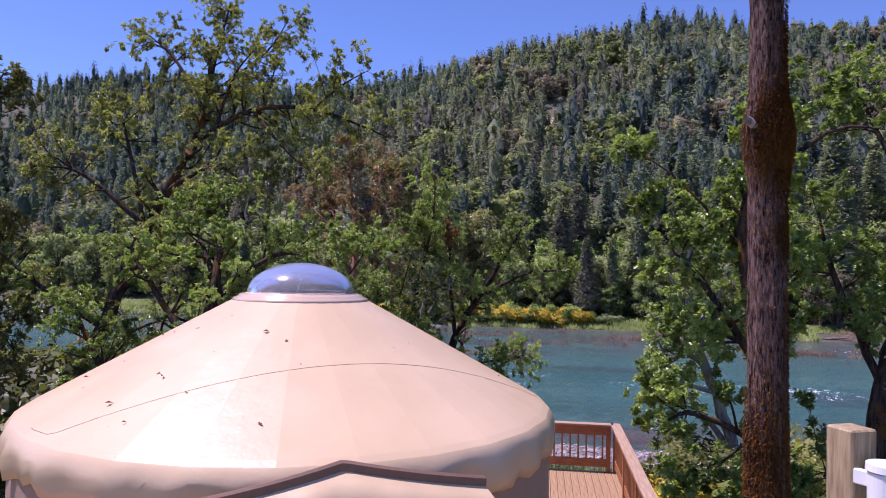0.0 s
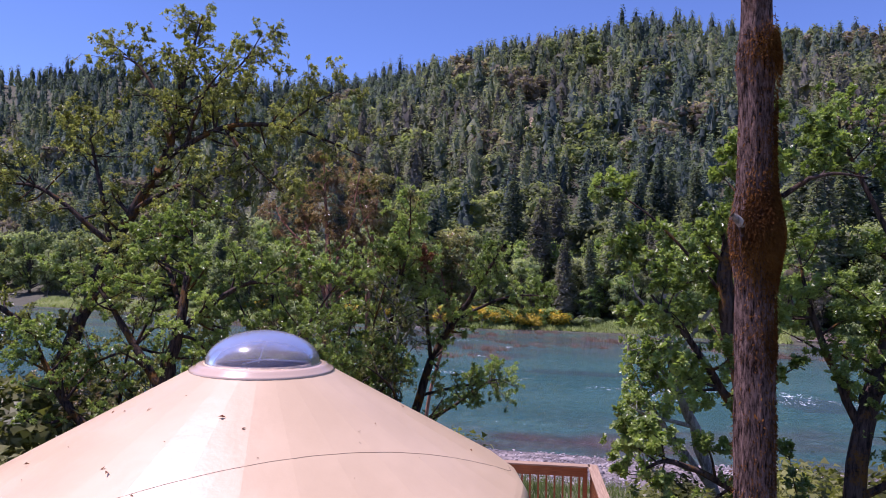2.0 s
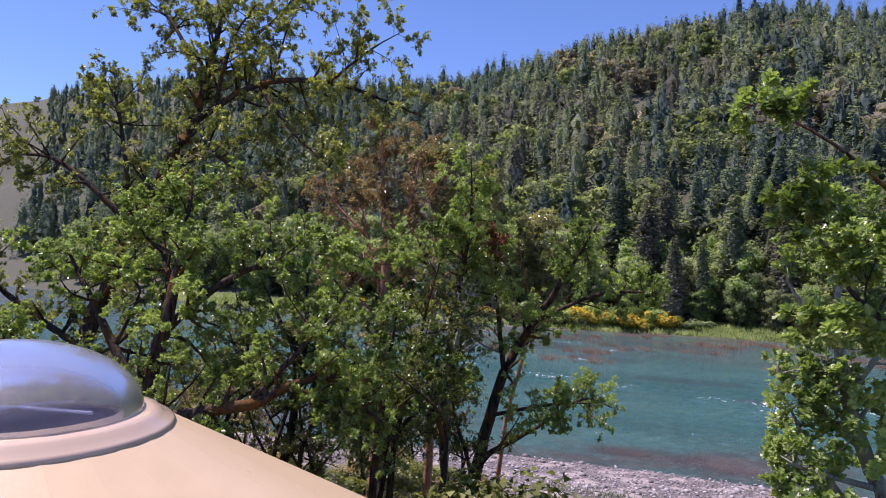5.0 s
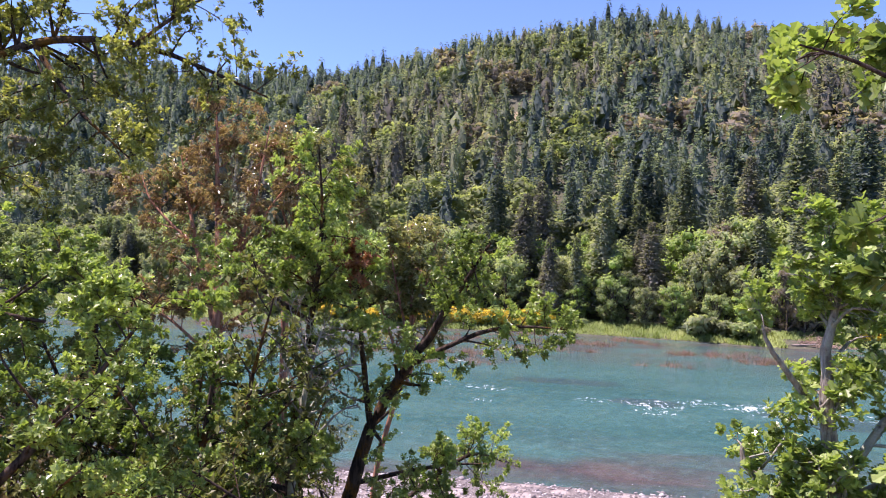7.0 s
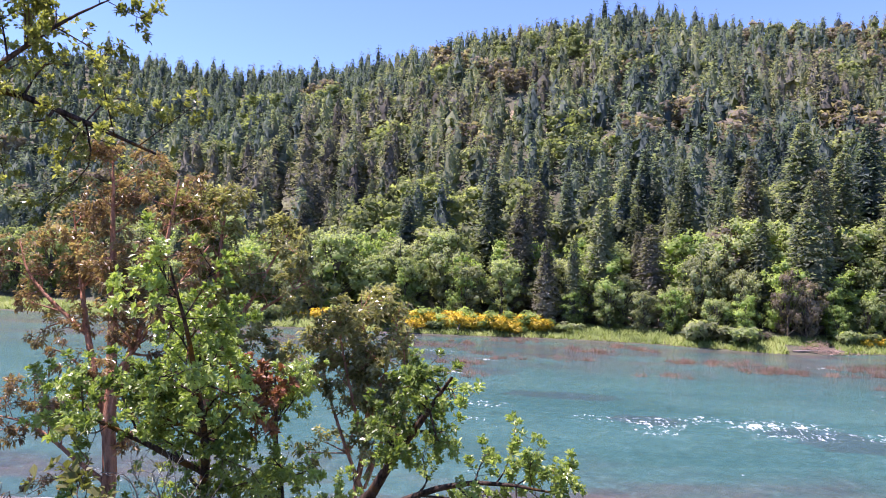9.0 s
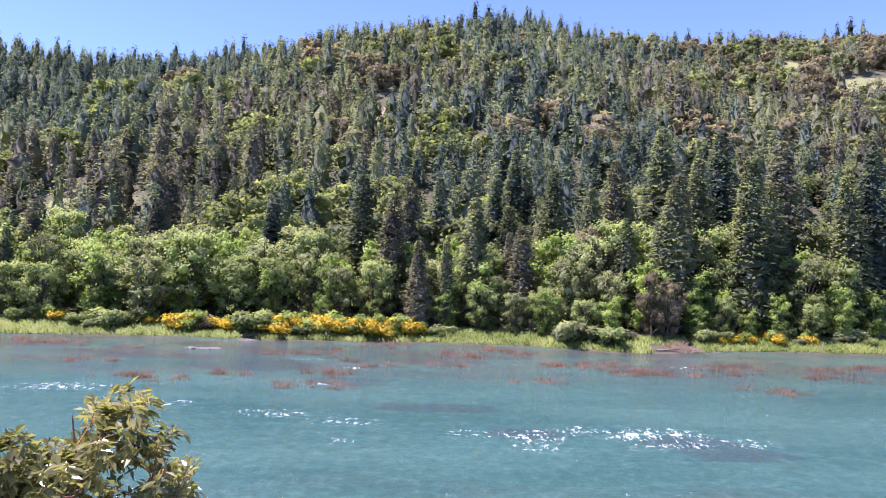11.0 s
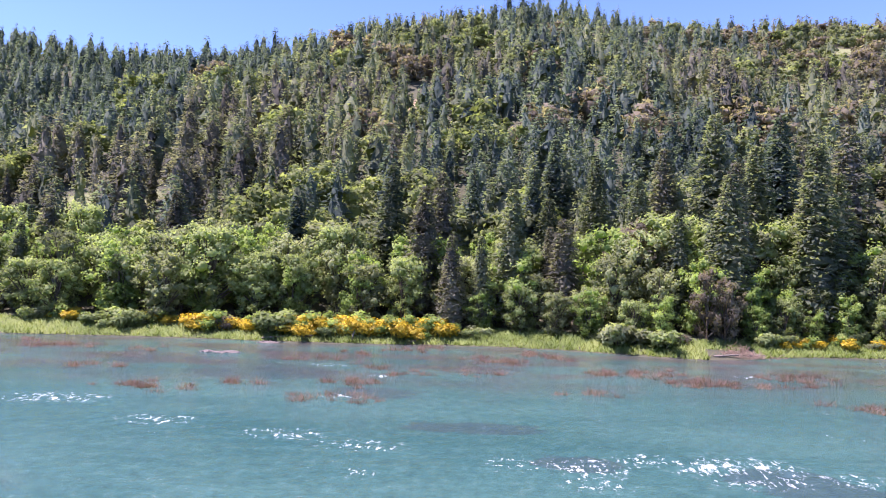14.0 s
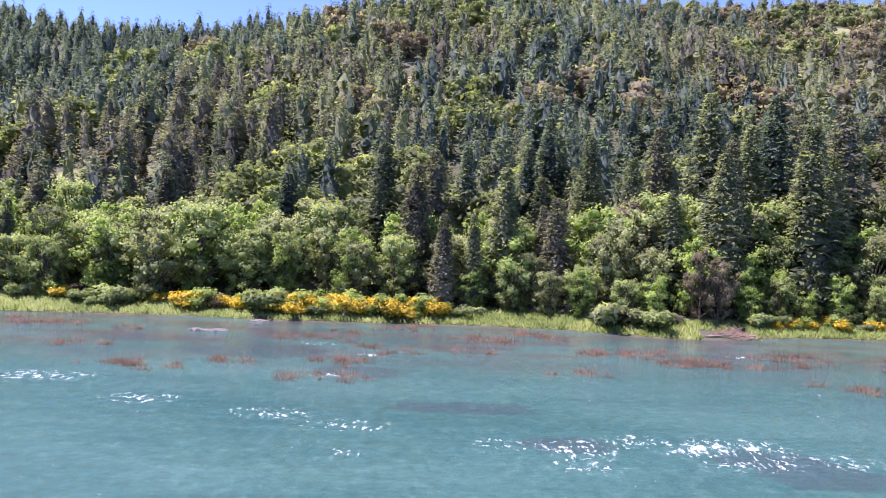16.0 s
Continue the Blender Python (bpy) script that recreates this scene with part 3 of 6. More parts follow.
def blob_cards(centres, radii, per, size, rng, flat=0.8, core=(0.35, 0.65)):
    """Leaf cards strewn over lumpy clumps, with a small dim core inside each."""
    at, way = [], []
    for c, r in zip(centres, radii):
        n = rng.normal(0, 1, (per, 3))
        n /= np.linalg.norm(n, axis=1)[:, None]
        n[:, 2] = np.where(rng.random(per) < 0.6, np.abs(n[:, 2]), n[:, 2])
        at.append(np.array(c) + n * (r * rng.uniform(0.55, 1.3, per))[:, None] * np.array([1, 1, flat]))
        way.append(n + rng.normal(0, 0.45, (per, 3)) + np.array([0, 0, 0.25]))
    at, face = np.concatenate(at), np.concatenate(way)
    n = len(at)
    way = np.cross(face, rng.normal(0, 1, (n, 3))) + 0.3 * face - np.array([0, 0, 0.35])
    side = np.cross(way, face)
    side *= (size * rng.uniform(0.35, 0.7, n) / (np.linalg.norm(side, axis=1) + 1e-9))[:, None]
    way *= (size * rng.uniform(0.6, 1.3, n) / (np.linalg.norm(way, axis=1) + 1e-9))[:, None]
    v = np.stack([at - side, at + side, at + way], 1).reshape(-1, 3)
    nr = np.concatenate([np.repeat(np.array(c)[None], per, 0) for c in centres])
    crown = at - np.mean(np.array(centres), 0)
    crown /= np.linalg.norm(crown, axis=1)[:, None] + 1e-9
    nr = 0.7 * (at - nr) / (np.linalg.norm(at - nr, axis=1)[:, None] + 1e-9) + 0.6 * crown + np.array([0, 0, 0.15]) + rng.normal(0, 0.35, (n, 3))
    nr /= np.linalg.norm(nr, axis=1)[:, None]
    V, F, N, k = [v], [np.arange(3 * n).reshape(-1, 3)], [np.repeat(nr, 3, 0)], len(v)
    bm = bmesh.new()
    bmesh.ops.create_icosphere(bm, subdivisions=1, radius=1)
    bm.verts.ensure_lookup_table()
    iv, jf = np.array([q.co[:] for q in bm.verts]), np.array([[q.index for q in p.verts] for p in bm.faces])
    bm.free()
    for c, r in zip(centres, radii):
        V.append(np.array(c) + iv * r * rng.uniform(*core, (len(iv), 1)) * np.array([1, 1, flat]))
        F.append(jf + k)
        N.append(iv)
        k += len(iv)
    return np.concatenate(V), np.concatenate(F), np.concatenate(N)


def broad_far(rng, per=20, size=0.1):
    n = 7
    c = [(rng.normal(0, 0.17), rng.normal(0, 0.17), rng.uniform(0.3, 0.84)) for _ in range(n)] + [(0, 0, 0.55), (0.02, 0, 0.28)]
    return blob_cards(c, [rng.uniform(0.1, 0.2) for _ in range(n)] + [0.27, 0.24], per, size, rng, 1.0, (0.5, 0.8))


def scatter(template, X, Y, Z, H, W, rng):
    """Copies of a template at points, as arrays of verts, triangles and normals; each tree's own tone goes to TONES."""
    v, f, nr = template
    n = len(X)
    an = rng.uniform(0, 6.283, n)
    c, s = np.cos(an)[:, None], np.sin(an)[:, None]
    vx = (v[None, :, 0] * c - v[None, :, 1] * s) * W[:, None] + X[:, None]
    vy = (v[None, :, 0] * s + v[None, :, 1] * c) * W[:, None] + Y[:, None]
    vz = v[None, :, 2] * H[:, None] + Z[:, None]
    nx_, ny_ = nr[None, :, 0] * c - nr[None, :, 1] * s, nr[None, :, 0] * s + nr[None, :, 1] * c
    N = np.stack([nx_, ny_, np.repeat(nr[None, :, 2], n, 0)], -1).reshape(-1, 3)
    TONES.append(np.repeat(rng.uniform(-0.5, 0.5, n), len(v)))
    return np.stack([vx, vy, vz], -1).reshape(-1, 3), (f[None] + (np.arange(n) * len(v))[:, None, None]).reshape(-1, f.shape[1]), N


TONES = []


def toned(me):
    """Gives a mesh of many trees the tone of each tree."""
    me.attributes.new("tree_tone", "FLOAT", "POINT").data.foreach_set("value", np.concatenate(TONES).astype(np.float32))
    TONES.clear()
    return me


def gather(pieces):
    V, F, N, k = [], [], [], 0
    for v, f, nr in pieces:
        V.append(v)
        F.append(f + k)
        N.append(nr)
        k += len(v)
    return np.concatenate(V), np.concatenate(F), np.concatenate(N)


# ---- the hill's woods ----
rng = np.random.default_rng(11)
step = 8.3
hu, hv = np.meshgrid(np.arange(-1000, 1000, step), np.arange(-900, 900, step))
hu, hv = hu.ravel() + rng.uniform(-6, 6, hu.size), hv.ravel() + rng.uniform(-6, 6, hv.size)
hx, hy = hu * 0.82 - hv * 0.57 - 60, hu * 0.57 + hv * 0.82 + 440
ok = (hy < 668) & (hx > -1.03 * hy - 20) & (hx < 0.72 * hy + 30) & (hy > far_edge(hx) + 36)
ok &= (hx > -0.85 * hy) | (rng.random(hx.size) < 0.6)
for qx, qy, ax, ay, bare in CLEAR:
    ok &= ((hx - qx) / ax) ** 2 + ((hy - qy) / ay) ** 2 > rng.uniform(0.7, 1.2, hx.size)
hx, hy = hx[ok], hy[ok]
hz = land(hx, hy) - 0.4
drift = wobble(hx, hy, 31, 1.0) + 0.7 * wobble(hx, hy, 13, 6.0)
east = smooth(120, 300, hx - 0.15 * (hy - 450)) * smooth(380, 480, hy)
foot = (1 - smooth(235, 290, hy)) * (1 - 0.55 * smooth(10, 70, hx))
west = smooth(90, 170, -hx) * smooth(300, 330, hy)
leafy = 0.07 + 0.38 * east + 0.42 * foot - 0.1 * west + 0.2 * drift + rng.uniform(-0.28, 0.28, hx.size)
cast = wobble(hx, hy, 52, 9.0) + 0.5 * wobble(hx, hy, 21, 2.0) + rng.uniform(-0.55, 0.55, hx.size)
# far and western slopes lean to the haze-tinted firs, the foot to olive
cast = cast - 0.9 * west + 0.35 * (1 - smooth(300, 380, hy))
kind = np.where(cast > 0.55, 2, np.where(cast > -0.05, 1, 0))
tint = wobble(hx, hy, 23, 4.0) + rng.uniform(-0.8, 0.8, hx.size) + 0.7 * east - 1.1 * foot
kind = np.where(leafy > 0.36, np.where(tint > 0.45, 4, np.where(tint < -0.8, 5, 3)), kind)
# stands of one kind that can be told apart from across the river
SPRING_STANDS = ((22, 548, 9), (-74, 494, 8), (-74, 357, 8), (-45, 272, 12), (-31, 264, 10), (4, 343, 9), (24, 350, 12), (2, 411, 7), (146, 535, 9), (165, 440, 8), (129, 459, 7), (75, 281, 9), (-222, 516, 10), (-197, 489, 12), (-168, 342, 11), (-184, 430, 9), (-171, 318, 12), (251, 486, 12), (257, 575, 12))
RUSSET_STANDS = ((-164, 520, 14), (-69, 522, 12), (-27, 472, 13), (78, 573, 13), (39, 354, 9), (71, 373, 9), (226, 604, 12), (234, 570, 14), (175, 522, 13), (144, 356, 11), (272, 497, 16), (266, 558, 12), (269, 525, 12), (83, 344, 8), (54, 444, 8))
for stands, as_kind in ((SPRING_STANDS, 5), (RUSSET_STANDS, 4)):
    for qx, qy, qr in stands:
        kind = np.where(np.hypot(hx - qx, (hy - qy) * 0.7) < qr * rng.uniform(0.7, 1.15, hx.size), as_kind, kind)
sparse = wobble(hx, hy, 11, 3.0) + 0.6 * wobble(hx, hy, 26, 8.0) + rng.uniform(-0.7, 0.7, hx.size)
stay = (sparse < 0.95) | (kind > 2)
hx, hy, hz, kind = hx[stay], hy[stay], hz[stay], kind[stay]
cones = [conifer_far(rng, 3, 6, None, 150, 0.08, p_) for p_ in (0.85, 0.7, 1.0, 0.8, 0.65, 0.9)]
fine_cones = [conifer_far(rng, 4, 7, None, 430, 0.06, p_) for p_ in (0.8, 0.7, 0.9, 0.75, 0.65, 0.85)]
rounds = [broad_far(rng) for _ in range(6)]
fine_rounds = [broad_far(rng, 80, 0.062) for _ in range(6)]
names = ("hillside_firs", "hillside_pines", "hillside_cedars", "hillside_leafy_trees", "hillside_madrones", "hillside_spring_trees")
labels = ("dark blue green firs, haze put into their colour, covering the wooded hillside", "olive green conifers mixed through the hillside woods", "grey brown conifers mixed through the hillside woods", "mid green broadleaf trees among the hillside conifers", "russet brown broadleaf trees on the upper hillside", "pale spring green broadleaf trees on the hillside")
for k, mat in enumerate((CONIFER_HAZE, CONIFER_OLIVE, CONIFER_GREY, HILL_LEAF, BROAD_BROWN, HILL_SPRING)):
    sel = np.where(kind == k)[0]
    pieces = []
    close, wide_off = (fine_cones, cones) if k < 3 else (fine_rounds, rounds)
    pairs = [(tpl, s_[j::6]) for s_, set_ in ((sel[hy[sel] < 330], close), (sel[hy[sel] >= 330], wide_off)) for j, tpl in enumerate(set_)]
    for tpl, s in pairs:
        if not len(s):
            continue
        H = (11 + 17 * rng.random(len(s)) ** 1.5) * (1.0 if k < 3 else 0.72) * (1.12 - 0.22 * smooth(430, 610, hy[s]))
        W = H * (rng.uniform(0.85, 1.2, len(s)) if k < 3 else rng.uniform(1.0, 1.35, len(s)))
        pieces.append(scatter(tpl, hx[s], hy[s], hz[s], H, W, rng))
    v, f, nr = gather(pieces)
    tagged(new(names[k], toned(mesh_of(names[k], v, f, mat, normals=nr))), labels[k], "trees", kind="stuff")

# firs that stand out on the skyline, in the haze-tinted needles
SKY_FIRS = ((-347, 17), (-312, 20), (-302, 18), (-290, 14), (-264, 15), (-246, 22), (-234, 17), (-211, 25), (-176, 16), (-168, 20), (-162, 21), (-152, 23), (-118, 16), (-70, 12), (-42, 14), (-4, 17), (38, 19), (50, 26), (62, 22), (76, 20), (96, 17), (243, 20), (346, 16), (380, 20), (392, 24), (404, 20), (-420, 26), (-440, 20), (-402, 17), (-500, 24), (-520, 20))
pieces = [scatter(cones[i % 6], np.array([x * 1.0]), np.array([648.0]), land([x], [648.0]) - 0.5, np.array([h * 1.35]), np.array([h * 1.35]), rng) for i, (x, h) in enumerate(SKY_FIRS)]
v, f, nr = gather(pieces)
tagged(new("ridge_firs", toned(mesh_of("ridge_firs", v, f, CONIFER_HAZE, normals=nr))), "tall dark firs standing along the ridge skyline", "trees", kind="stuff")


# ---- trees of the far bank, one by one ----
def conifer_full(name, label, mat, seed, levels=30):
    """A fir one metre high to be scaled: trunk and a crown of drooping, feathered boughs."""
    rng = np.random.default_rng(seed)
    thing = empty(name, (0, 0, 0), label, "fir tree", "trees on the far bank")
    v, f = tubes([bend([(0, 0, -0.02, 0.013), (0.004, 0, 0.5, 0.008), (0, 0, 0.99, 0.001)], 4, 0.001, rng)], 6)
    child("trunk", mesh_of("trunk", v, f, BARK_FAR, True), thing)
    v, f, nr = conifer_far(rng, levels // 3, 8, rng.uniform(0.17, 0.2), 2600, 0.042, 0.66)
    child("crown", mesh_of("crown", v, f, mat, normals=nr), thing)
    return thing


def broad_full(name, label, mat, seed, clumps=64, per=54, size=0.028, tall=1.0, trunkmat=None):
    """A broadleaf tree one metre high to be scaled: trunk with limbs and a crown of uneven clumps."""
    rng = np.random.default_rng(seed)
    thing = empty(name, (0, 0, 0), label, "broadleaf tree", "trees on the far bank")
    cs, rs, limbs = [], [], []
    for k in range(clumps):
        h = rng.uniform(0.1, 0.9)
        an, rad = rng.uniform(0, 6.283), rng.uniform(0.05, 0.3) * (1.2 - 0.75 * abs(h - 0.5) * 2 * 0.8) / tall
        c = (rad * math.cos(an), rad * math.sin(an), h)
        cs.append(c)
        rs.append((0.04 + 0.075 * rng.random() ** 1.3) / tall ** 0.5)
        if k % 3 == 0:
            limbs.append(bend([(0, 0, h * 0.35, 0.012), (c[0] * 0.5, c[1] * 0.5, h * 0.7, 0.008), (*c, 0.003)], 3, 0.004, rng))
    limbs.insert(0, bend([(0, 0, -0.02, 0.022), (0.01, 0.0, 0.3, 0.016), (0, 0.01, 0.7, 0.006)], 3, 0.004, rng))
    v, f = tubes(limbs, 6)
    child("trunk", mesh_of("trunk", v, f, trunkmat or BARK_FAR, True), thing)
    v, f, nr = blob_cards(cs, rs, per, size, rng, 1.0)
    child("crown", mesh_of("crown", v, f, mat, normals=nr), thing)
    return thing


def set_tree(proto, used, x, y, h, w, turn, sink=0.1):
    """Puts the first use of a tree itself and copies after that."""
    m = pose(x, y, float(land([x], [y])[0]) - sink, 0, 0, turn) @ Matrix.Diagonal((w, w, h, 1))
    if id(proto) in used:
        return copy_thing(proto, m @ Matrix.Diagonal((1 / proto.scale[0], 1 / proto.scale[1], 1 / proto.scale[2], 1)))
    used.add(id(proto))
    proto.matrix_basis = m
    return proto


firs = [conifer_full("fir_tree", "tall grey green fir on the far bank", CONIFER_HAZE, 21), conifer_full("fir_tree", "olive green fir with ragged boughs on the far bank", CONIFER_OLIVE, 22), conifer_full("fir_tree", "grey brown fir with sweeping boughs on the far bank", CONIFER_GREY, 23, 27)]
willows = [broad_full("willow_tree", "soft green willow in spring leaf on the far bank", BROAD, 31), broad_full("alder_tree", "bright green alder in fresh leaf on the far bank", BROAD_BRIGHT, 32), broad_full("cottonwood_tree", "grey green cottonwood at the water meadow", BROAD_GREY, 33), broad_full("madrone_tree", "rust brown half dead madrone on the far bank", BROAD_BROWN, 34, 40, 56), broad_full("maple_tree", "deep green broadleaf tree leaning to the river", HILL_LEAF, 35, 56, 56)]
rng = np.random.default_rng(44)
used = set()
# back rows fill the foot of the hill; front rows follow what stands at the water
for row, (off, n) in enumerate(((34, 40), (25, 40), (18, 40), (13, 34))):
    for i in range(n):
        x = -250 + (i + 0.5 + rng.uniform(-0.3, 0.3)) * 378 / n
        y = float(far_edge(np.array([x]))[0]) + off + rng.uniform(-3, 3)
        if 42 < x < 62 and off < 14:
            continue
        if x < -125 and i % 2:
            continue
        right = x > 22
        if right:
            fir = rng.random() < (0.16 if x > 45 else 0.18)
        else:
            fir = rng.random() < (0.1 if off < 30 else 0.3)
        if fir:
            h = rng.uniform(24, 34) if x > 45 else rng.uniform(20, 28)
            set_tree(firs[rng.integers(0, 3)], used, x, y, h, h * rng.uniform(0.85, 1.15), rng.uniform(0, 360))
        else:
            h = rng.uniform(14, 20) * (1.4 if x > 50 and off > 20 else 1.2 if x > 22 and off > 20 else 1.0) * (0.8 if off < 14 else 1.08) * (1.12 if x < 0 else 1.0)
            p = rng.choice(5, p=(0.38, 0.28, 0.24, 0.04, 0.06) if not right else (0.32, 0.26, 0.18, 0.1, 0.14))
            set_tree(willows[p], used, x, y, h, h * rng.uniform(0.9, 1.25), rng.uniform(0, 360))
# tall firs, by the height of their tops over the river
for x, y, top, p in ((66.4, 202, 41.6, 1), (75.6, 237, 63, 1), (91.8, 232, 62, 0), (89, 207, 50, 1), (105, 222, 58, 2), (117, 210, 47, 1), (128, 216, 55, 0), (-14, 222, 44, 1), (-5, 212, 37.6, 2), (16.4, 207, 37, 1), (33.6, 257, 58, 0), (-1, 227, 43, 2), (50, 222, 42, 1), (72, 213, 46, 2), (98, 214, 44, 1), (24, 230, 45, 0), (43, 240, 50, 1), (60, 232, 52, 2), (8, 240, 46, 0), (81, 222, 52, 1)):
    h = top - float(land([x], [y])[0])
    set_tree(firs[p], used, x, y, h, h * 0.95, x * 37 % 360)

for x, off, h, p in ((70, 8, 9, 1), (78, 9, 11, 0), (85, 8, 8, 1), (93, 9, 12, 1), (101, 8, 10, 0), (110, 9, 11, 1), (48, 9, 11, 1), (42, 8, 10, 0), (33, 8, 12, 1), (26, 8, 11, 2), (18, 9, 12, 0), (9, 9, 10, 1)):
    set_tree(willows[p], used, x, float(far_edge(np.array([x * 1.0]))[0]) + off, h, h * 1.1, x * 29 % 360)
for x, off, h in ((58, 10, 17), (62, 9, 15), (66, 12, 13)):
    set_tree(willows[3], used, x, float(far_edge(np.array([x * 1.0]))[0]) + off, h, h * 0.8, x * 41 % 360)


# ---- bank growth: broom, shrubs, grass, water weed ----
def shrub(name, label, category, mats, seed, clumps=9, per=110, size=0.14):
    rng = np.random.default_rng(seed)
    thing = empty(name, (0, 0, 0), label, category, "shrubs")
    cs = [(rng.normal(0, 0.3), rng.normal(0, 0.3), rng.uniform(0.2, 0.65)) for _ in range(clumps)]
    stems = [bend([(c[0] * 0.2, c[1] * 0.2, -0.05, 0.02), (c[0] * 0.7, c[1] * 0.7, c[2] * 0.6, 0.012), (*c, 0.004)], 2, 0.01, rng) for c in cs]
    v, f = tubes(stems, 4)
    child("stems", mesh_of("stems", v, f, BARK_FAR, True), thing)
    for k, mat in enumerate(mats):
        v, f, nr = blob_cards(cs[k::len(mats)], [rng.uniform(0.18, 0.34) for _ in cs[k::len(mats)]], per, size, rng, 0.8)
        child("foliage" if k == 0 else "blossom", mesh_of("foliage", v, f, mat, normals=nr), thing)
    return thing


rng = np.random.default_rng(61)
used = set()
broom = shrub("broom_bush", "broom bush covered in yellow flowers on the far bank", "bush", (BROOM, BROAD_BRIGHT, BROOM, BROOM), 51, 16, 110, 0.1)
bush = shrub("bush", "rounded green bush on the far bank", "bush", (BROAD,), 52)
bush2 = shrub("bush", "pale grey green bush on the far bank", "bush", (BROAD_GREY,), 53)
bush3 = shrub("bush", "reddish brown twiggy bush on the far bank", "bush", (BROAD_BROWN,), 54)
for x, d, s in ((-54, 6, 3.2), (-51, 5.5, 3.6), (-45, 6, 2.6), (-36, 6, 2.4), (-65, 8, 2.8), (-87, 9, 3.0), (82, 5, 2.4), (90, 5, 2.6), (76, 5, 2.0), (98, 6, 2.2), *((-32 + 2.3 * k, 4.0 + 1.7 * (k % 3), 2.7 + 0.35 * (k * 7 % 4)) for k in range(14))):
    set_tree(broom, used, x, float(far_edge(np.array([x * 1.0]))[0]) + d, s * 1.45, s * rng.uniform(1.5, 2.0), rng.uniform(0, 360), 0.3)
for i in range(60):
    x = rng.uniform(-110, 118)
    p = (bush, bush2, bush3)[int(rng.choice(3, p=(0.55, 0.28, 0.17)))]
    s = rng.uniform(1.6, 3.8)
    if -33 < x < -1 or 53 < x < 69:
        continue
    set_tree(p, used, x, float(far_edge(np.array([x]))[0]) + rng.uniform(4, 12), s, s * rng.uniform(1.1, 1.6), rng.uniform(0, 360), 0.3)
for x, d, s in ((-39, 4, 5.8), (-36, 5, 5.4), (-71, 4, 5.2), (38, 5, 6.0), (43, 4.5, 5.2), (47, 5, 4.6), (71, 5, 4.2), (-26, 3, 3.2)):
    set_tree(bush if x < 0 or x > 45 else bush2, used, x, float(far_edge(np.array([x * 1.0]))[0]) + d, s, s * 1.3, x * 53 % 360, 0.3)


def blades(X, Y, Z, H, rng, lean=0.25, w=0.02):
    """Grass blades as thin bent triangles."""
    n = len(X)
    an = rng.uniform(0, 6.283, n)
    s = np.stack([np.cos(an), np.sin(an), 0 * an], 1) * w
    p = np.stack([X, Y, Z], 1)
    tip = p + np.stack([rng.normal(0, lean, n) * H, rng.normal(0, lean, n) * H, H], 1)
    V = np.stack([p - s, p + s, tip], 1).reshape(-1, 3)
    return V, np.arange(3 * n).reshape(-1, 3)


n = 60000
X = rng.uniform(-170, 122, n)
E_ = rng.uniform(0, 1, n) ** 1.2 * 10
open_ = ~((X > 55) & (X < 67) & (E_ < 4.5))
X, E_ = X[open_], E_[open_]
n = len(X)
Y = far_edge(X) + 0.05 + E_
H = rng.uniform(0.45, 1.3, n) * (0.75 + 0.5 * wobble(X, Y, 2.1, 8.0) * wobble(X, Y, 5.3, 1.0) + 0.25)
v, f = blades(X, Y, land(X, Y) - 0.1, H, rng, 0.5, 0.13)
nr = np.repeat(np.stack([rng.normal(0, 0.3, n), rng.normal(-0.45, 0.3, n), np.full(n, 0.85)], 1), 3, 0)
tagged(new("bank_grass", mesh_of("bank_grass", v, f, GRASS, normals=nr / np.linalg.norm(nr, axis=1)[:, None])), "tall yellow green grass along the far water's edge", "grass", kind="stuff")

# red weed standing in the shallows, in drifts
WEED = ((-76, 174), (-69, 177), (-56, 151), (-57, 174), (-43, 137), (-40, 135), (-17, 176), (-5, 181), (-13, 159), (-5, 152), (-13, 132), (-13, 142), (-30, 142), (9, 173), (22, 176), (18, 180), (22, 138), (29, 158), (33, 159), (38, 160), (41, 152), (44, 153), (50, 149), (47, 151), (58, 160), (60, 151), (63, 162), (64, 157), (58, 134), (6, 154), (-85, 181), (-22, 166), (82, 159), (94, 165), (-3, 184), (12, 170), (76, 150))
pts, tall_ = [], []
for cx, cy in WEED:
    for k in range(int(rng.integers(4, 12))):
        qx, qy = cx + rng.normal(0, 2.6), cy + rng.normal(0, 1.9)
        m, wide_ = int(rng.integers(30, 110)), rng.uniform(0.4, 1.3)
        u = rng.normal(0, 0.8, (m, 2))
        pts.append(np.array([qx, qy]) + u * np.array([wide_, wide_ * 0.7]))
        tall_.append(rng.uniform(0.4, 1.15, m) * np.exp(-0.3 * (u ** 2).sum(1)) * (0.5 + wide_ * 0.75) + 0.15)
pts, tall_ = np.concatenate(pts), np.concatenate(tall_)
v, f = blades(pts[:, 0], pts[:, 1], np.full(len(pts), -0.15), tall_, rng, 0.8, 0.042)
nr = np.repeat(np.stack([rng.normal(0, 0.35, len(pts)), rng.normal(-0.4, 0.3, len(pts)), np.full(len(pts), 0.8)], 1), 3, 0)
tagged(new("water_weed", mesh_of("water_weed", v, f, REED, normals=nr / np.linalg.norm(nr, axis=1)[:, None])), "reddish brown weed standing in the river shallows", "water plants", kind="stuff")

